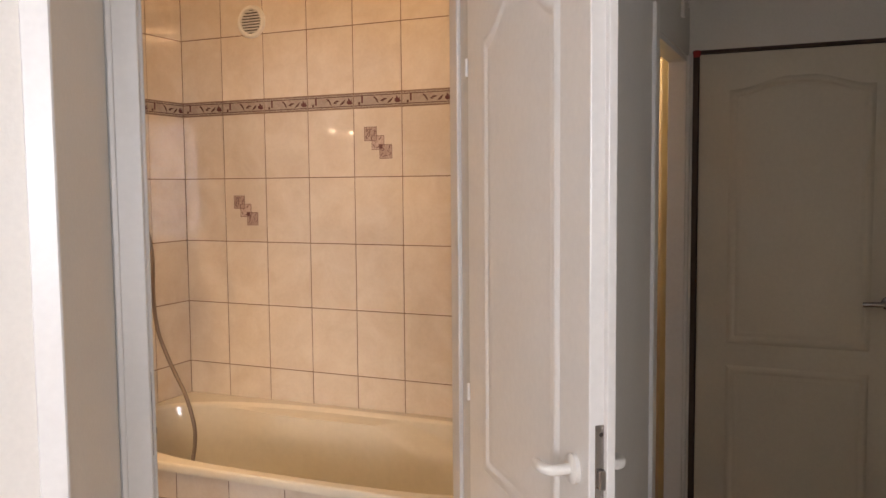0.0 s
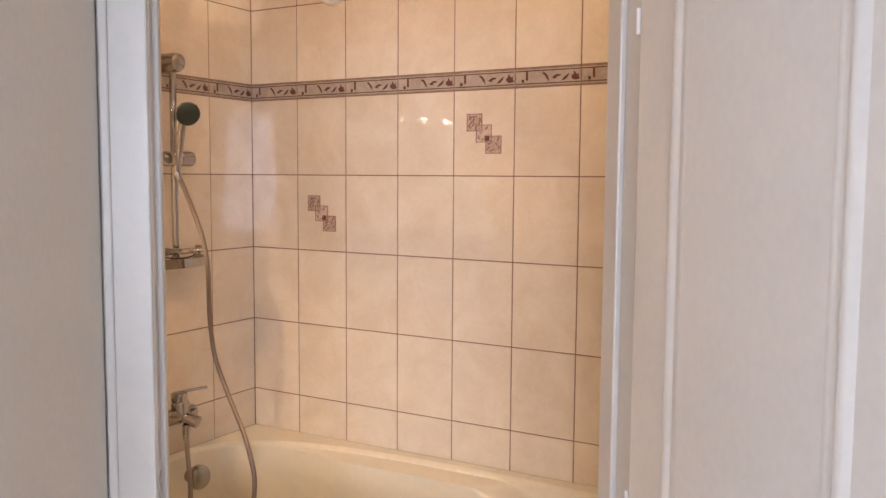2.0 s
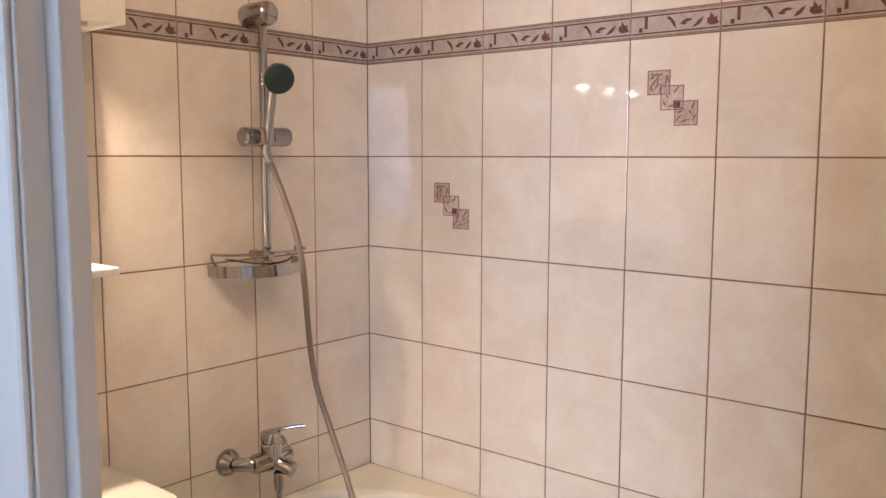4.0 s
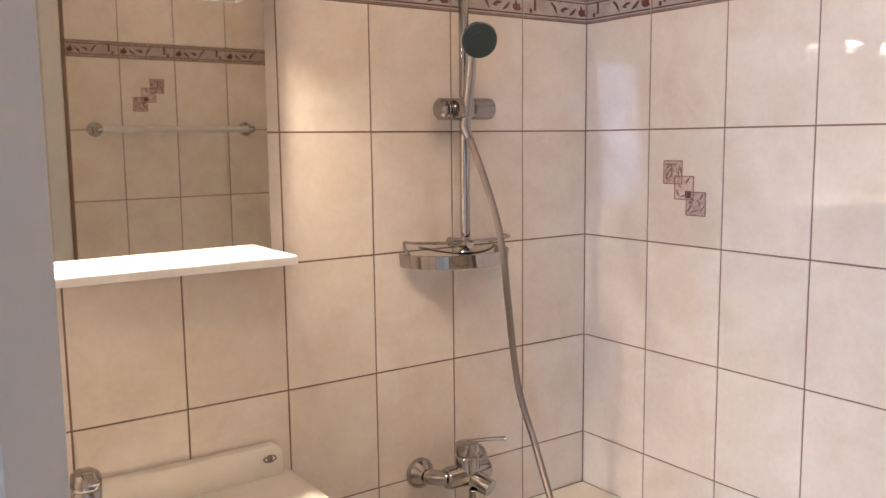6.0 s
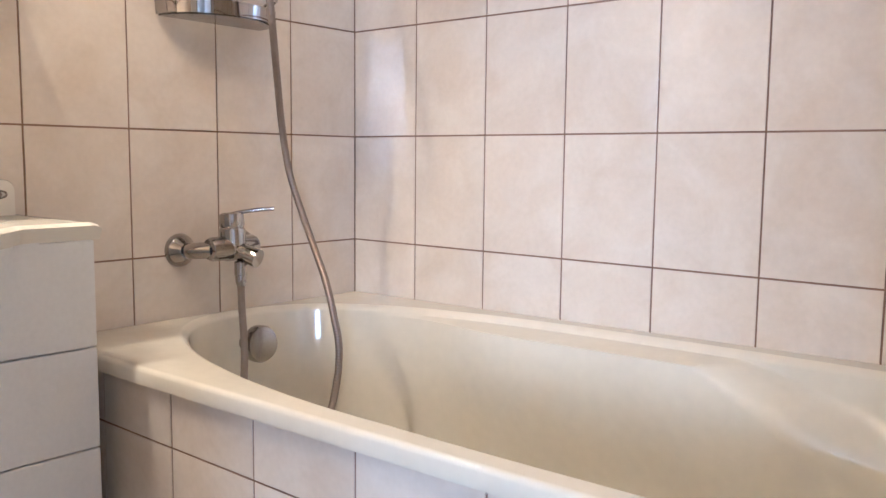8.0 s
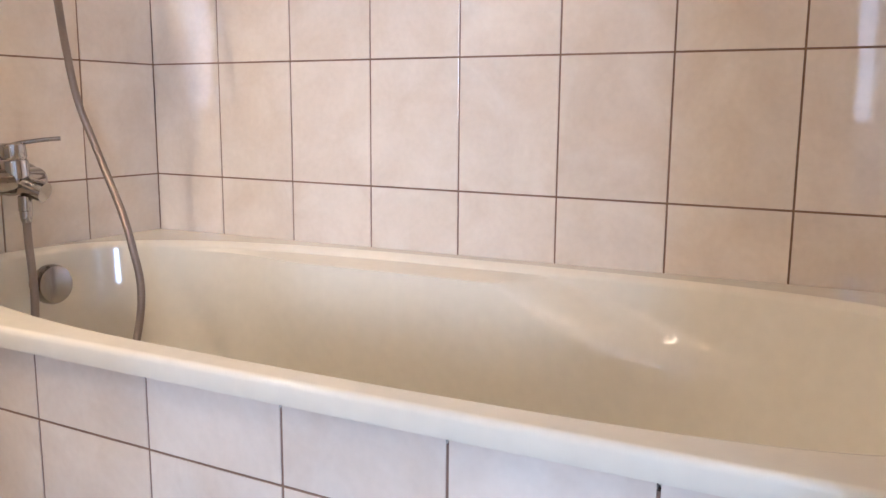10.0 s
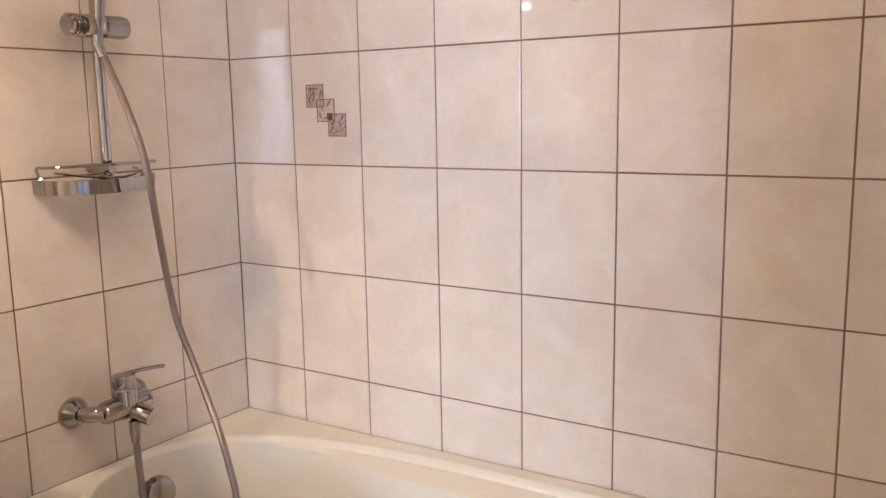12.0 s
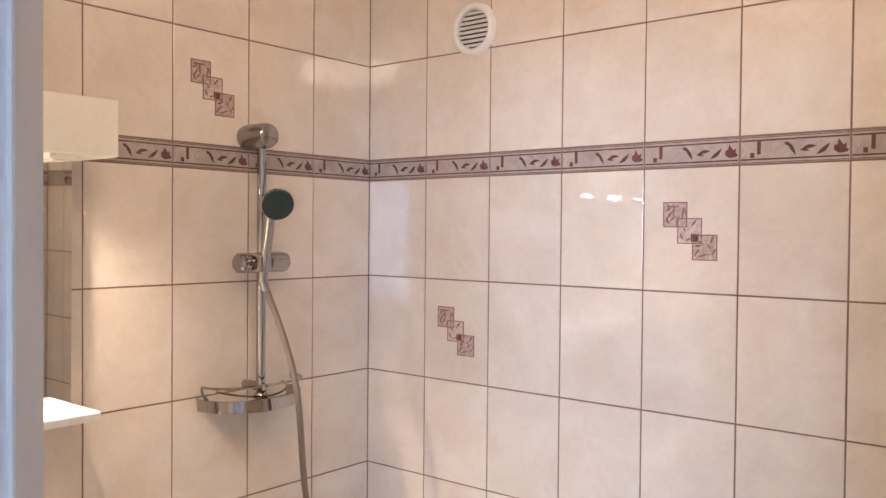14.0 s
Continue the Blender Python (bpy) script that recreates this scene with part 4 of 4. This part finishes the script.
BW, BH = 0.2 - JOINT, 0.055 - JOINT
lines = [bar_shape(0.001, BW - 0.001, 0.0062, 0.0092), bar_shape(0.001, BW - 0.001, BH - 0.0092, BH - 0.0062), bar_shape(0.001, BW - 0.001, 0.0010, 0.0022), bar_shape(0.001, BW - 0.001, BH - 0.0024, BH - 0.0012)]
DARK_PRINT = print_mesh("border_lines", lines + [bar_shape(0.0185, 0.0265, 0.0110, 0.0205), leaf_shape(0.094, 0.0265, 0.034, 0.0034, -1.0, 0.0015), leaf_shape(0.0875, 0.0345, 0.013, 0.0028, -0.5),
                                                leaf_shape(0.126, 0.0245, 0.030, 0.0036, 0.24, 0.003), leaf_shape(0.151, 0.0225, 0.031, 0.0038, 0.70, -0.002), leaf_shape(0.119, 0.0215, 0.018, 0.0022, -0.15)], BROWN)
RUST_PRINT = print_mesh("border_tulip", [[(0.170, 0.0185), (0.178, 0.0130), (0.190, 0.0140), (0.1955, 0.0175), (0.1905, 0.0225), (0.1915, 0.0310), (0.1855, 0.0275), (0.1775, 0.0390), (0.1755, 0.0290), (0.170, 0.0270)], bar_shape(0.0315, 0.0385, 0.0170, 0.0420)], RUST)
PALE_PRINT = print_mesh("border_swirl", [swirl(0.062, 0.0250, 0.0135), swirl(0.112, 0.0330, 0.0075), leaf_shape(0.112, 0.0365, 0.034, 0.0030, -0.3, 0.003), leaf_shape(0.074, 0.0365, 0.036, 0.0018, 0.15, 0.002), leaf_shape(0.146, 0.0345, 0.026, 0.0022, 0.3, 0.002)], MAUVE)
ENDS = print_mesh("border_chevron", [[(0.0, 0.0105), (0.0015, 0.0105), (0.0125, 0.0257), (0.0015, BH - 0.0105), (0.0, BH - 0.0105), (0.0098, 0.0257)]], MAUVE_PALE)


def lay_border(parent, m, x0, x1):
    ob = lay(parent, m, x0, x1, 1.753, 1.808, "border_tile", BORDER)
    if x1 - x0 > 0.17:
        for name, me in (("printed_leaves", DARK_PRINT), ("printed_tulip", RUST_PRINT), ("printed_swirl", PALE_PRINT), ("printed_chevron", ENDS)):
            child = new(name, me)
            child.parent = ob
            child.scale = ((x1 - x0 - JOINT) / BW, 1, 1)


SQ = 0.052
squares = [(0.0, 0.066), (0.031, 0.033), (0.063, 0.0)]


def outline_square(x, z, w, h, t):
    return [bar_shape(x, x + w, z, z + t), bar_shape(x, x + w, z + h - t, z + h), bar_shape(x, x + t, z + t, z + h - t), bar_shape(x + w - t, x + w, z + t, z + h - t)]


DECOR_FILL = print_mesh("decor_fill", [bar_shape(0, SQ, 0.066, 0.066 + SQ), bar_shape(0.063, 0.063 + SQ, 0, SQ)], PINK)
MIDDLE = [bar_shape(0.060, 0.076, 0.037, 0.053)]
DECOR_LINES = print_mesh("decor_lines", sum([outline_square(x, z, SQ, SQ, 0.0021) for x, z in squares], []) + [
    leaf_shape(0.013, 0.090, 0.030, 0.002, 1.0), leaf_shape(0.023, 0.098, 0.024, 0.0022, 1.6), leaf_shape(0.020, 0.083, 0.020, 0.0018, 0.7), bar_shape(0.008, 0.034, 0.107, 0.1105),
    leaf_shape(0.042, 0.092, 0.030, 0.0016, 1.45), leaf_shape(0.047, 0.098, 0.022, 0.0016, 1.9), leaf_shape(0.046, 0.062, 0.010, 0.0016, -0.8), leaf_shape(0.066, 0.075, 0.020, 0.0022, 0.9), leaf_shape(0.040, 0.048, 0.016, 0.0020, 2.0), leaf_shape(0.055, 0.042, 0.014, 0.0018, 0.4),
    leaf_shape(0.076, 0.029, 0.014, 0.0028, 0.2), leaf_shape(0.073, 0.016, 0.024, 0.0018, 0.9), leaf_shape(0.104, 0.042, 0.018, 0.0024, 1.1), leaf_shape(0.098, 0.028, 0.018, 0.0015, 2.2), leaf_shape(0.108, 0.018, 0.016, 0.0015, 1.0), leaf_shape(0.009, 0.080, 0.016, 0.0022, 2.0), leaf_shape(0.031, 0.077, 0.018, 0.0020, 1.3), leaf_shape(0.012, 0.103, 0.014, 0.0026, 0.5), leaf_shape(0.086, 0.010, 0.030, 0.0017, 0.3), leaf_shape(0.080, 0.036, 0.016, 0.0019, -0.6)], SOFT_BROWN, 0.0009)
DECOR_PALE = print_mesh("decor_pale", [bar_shape(0.031, 0.031 + SQ, 0.033, 0.033 + SQ)], MAUVE_PALE, 0.0003)
DECOR_MID = print_mesh("decor_middle", MIDDLE, RUST, 0.0007)


def decorate(ob):
    """The printed motif of three overlapping squares on a tile."""
    for name, me in (("printed_squares", DECOR_FILL), ("printed_square", DECOR_PALE), ("printed_lines", DECOR_LINES), ("printed_patch", DECOR_MID)):
        child = new(name, me)
        child.parent = ob
        child.location = (0.042, 0, 0.064)


def tile_wall(parent, m, edges, decor, rows=ROWS_Z, border=True):
    for i, (x0, x1) in enumerate(zip(edges, edges[1:])):
        for j, (z0, z1) in enumerate(rows):
            ob = lay(parent, m, x0, x1, z0, z1)
            if (i, j) in decor:
                decorate(ob)
        if border:
            lay_border(parent, m, x0, x1)


BACK = Matrix.Identity(4)
LEFT = Matrix.Rotation(radians(90), 4, "Z")
RIGHT = Matrix.Translation((ROOM_X, 0, 0)) @ Matrix.Rotation(radians(-90), 4, "Z")
tile_wall(wall_back, BACK, [0.2 * k for k in range(9)] + [ROOM_X], {(1, 3), (4, 4)})
tile_wall(wall_left, LEFT, [FRONT_Y] + [-1.6 + 0.2 * k for k in range(9)], {(6, 5)})
tile_wall(wall_right, RIGHT, [0.0, 0.2, 0.4, 0.6, 0.78], {(2, 4)})
APRON = Matrix.Translation((0, -0.770, 0))
tile_wall(apron, APRON, [0.0] + [0.2 * k - 0.008 for k in range(1, 9)] + [ROOM_X], set(), [(0.0, 0.25), (0.25, 0.501)], False)
columns = [0.0] + [0.2 * k - 0.008 for k in range(1, 9)] + [ROOM_X]
for x0, x1 in zip(columns, columns[1:]):
    lay(apron, APRON, x0, x1, 0.501, 0.5895 + 0.009 * ((x0 + x1) / 2 - 0.4))
TOILET = Matrix.Translation((0, 1.149, 0))
tile_wall(wall_toilet, TOILET, [0.8 + 0.2 * k for k in range(6)], set(), [(0.25 * k, 0.25 * k + 0.25) for k in range(10)], False)
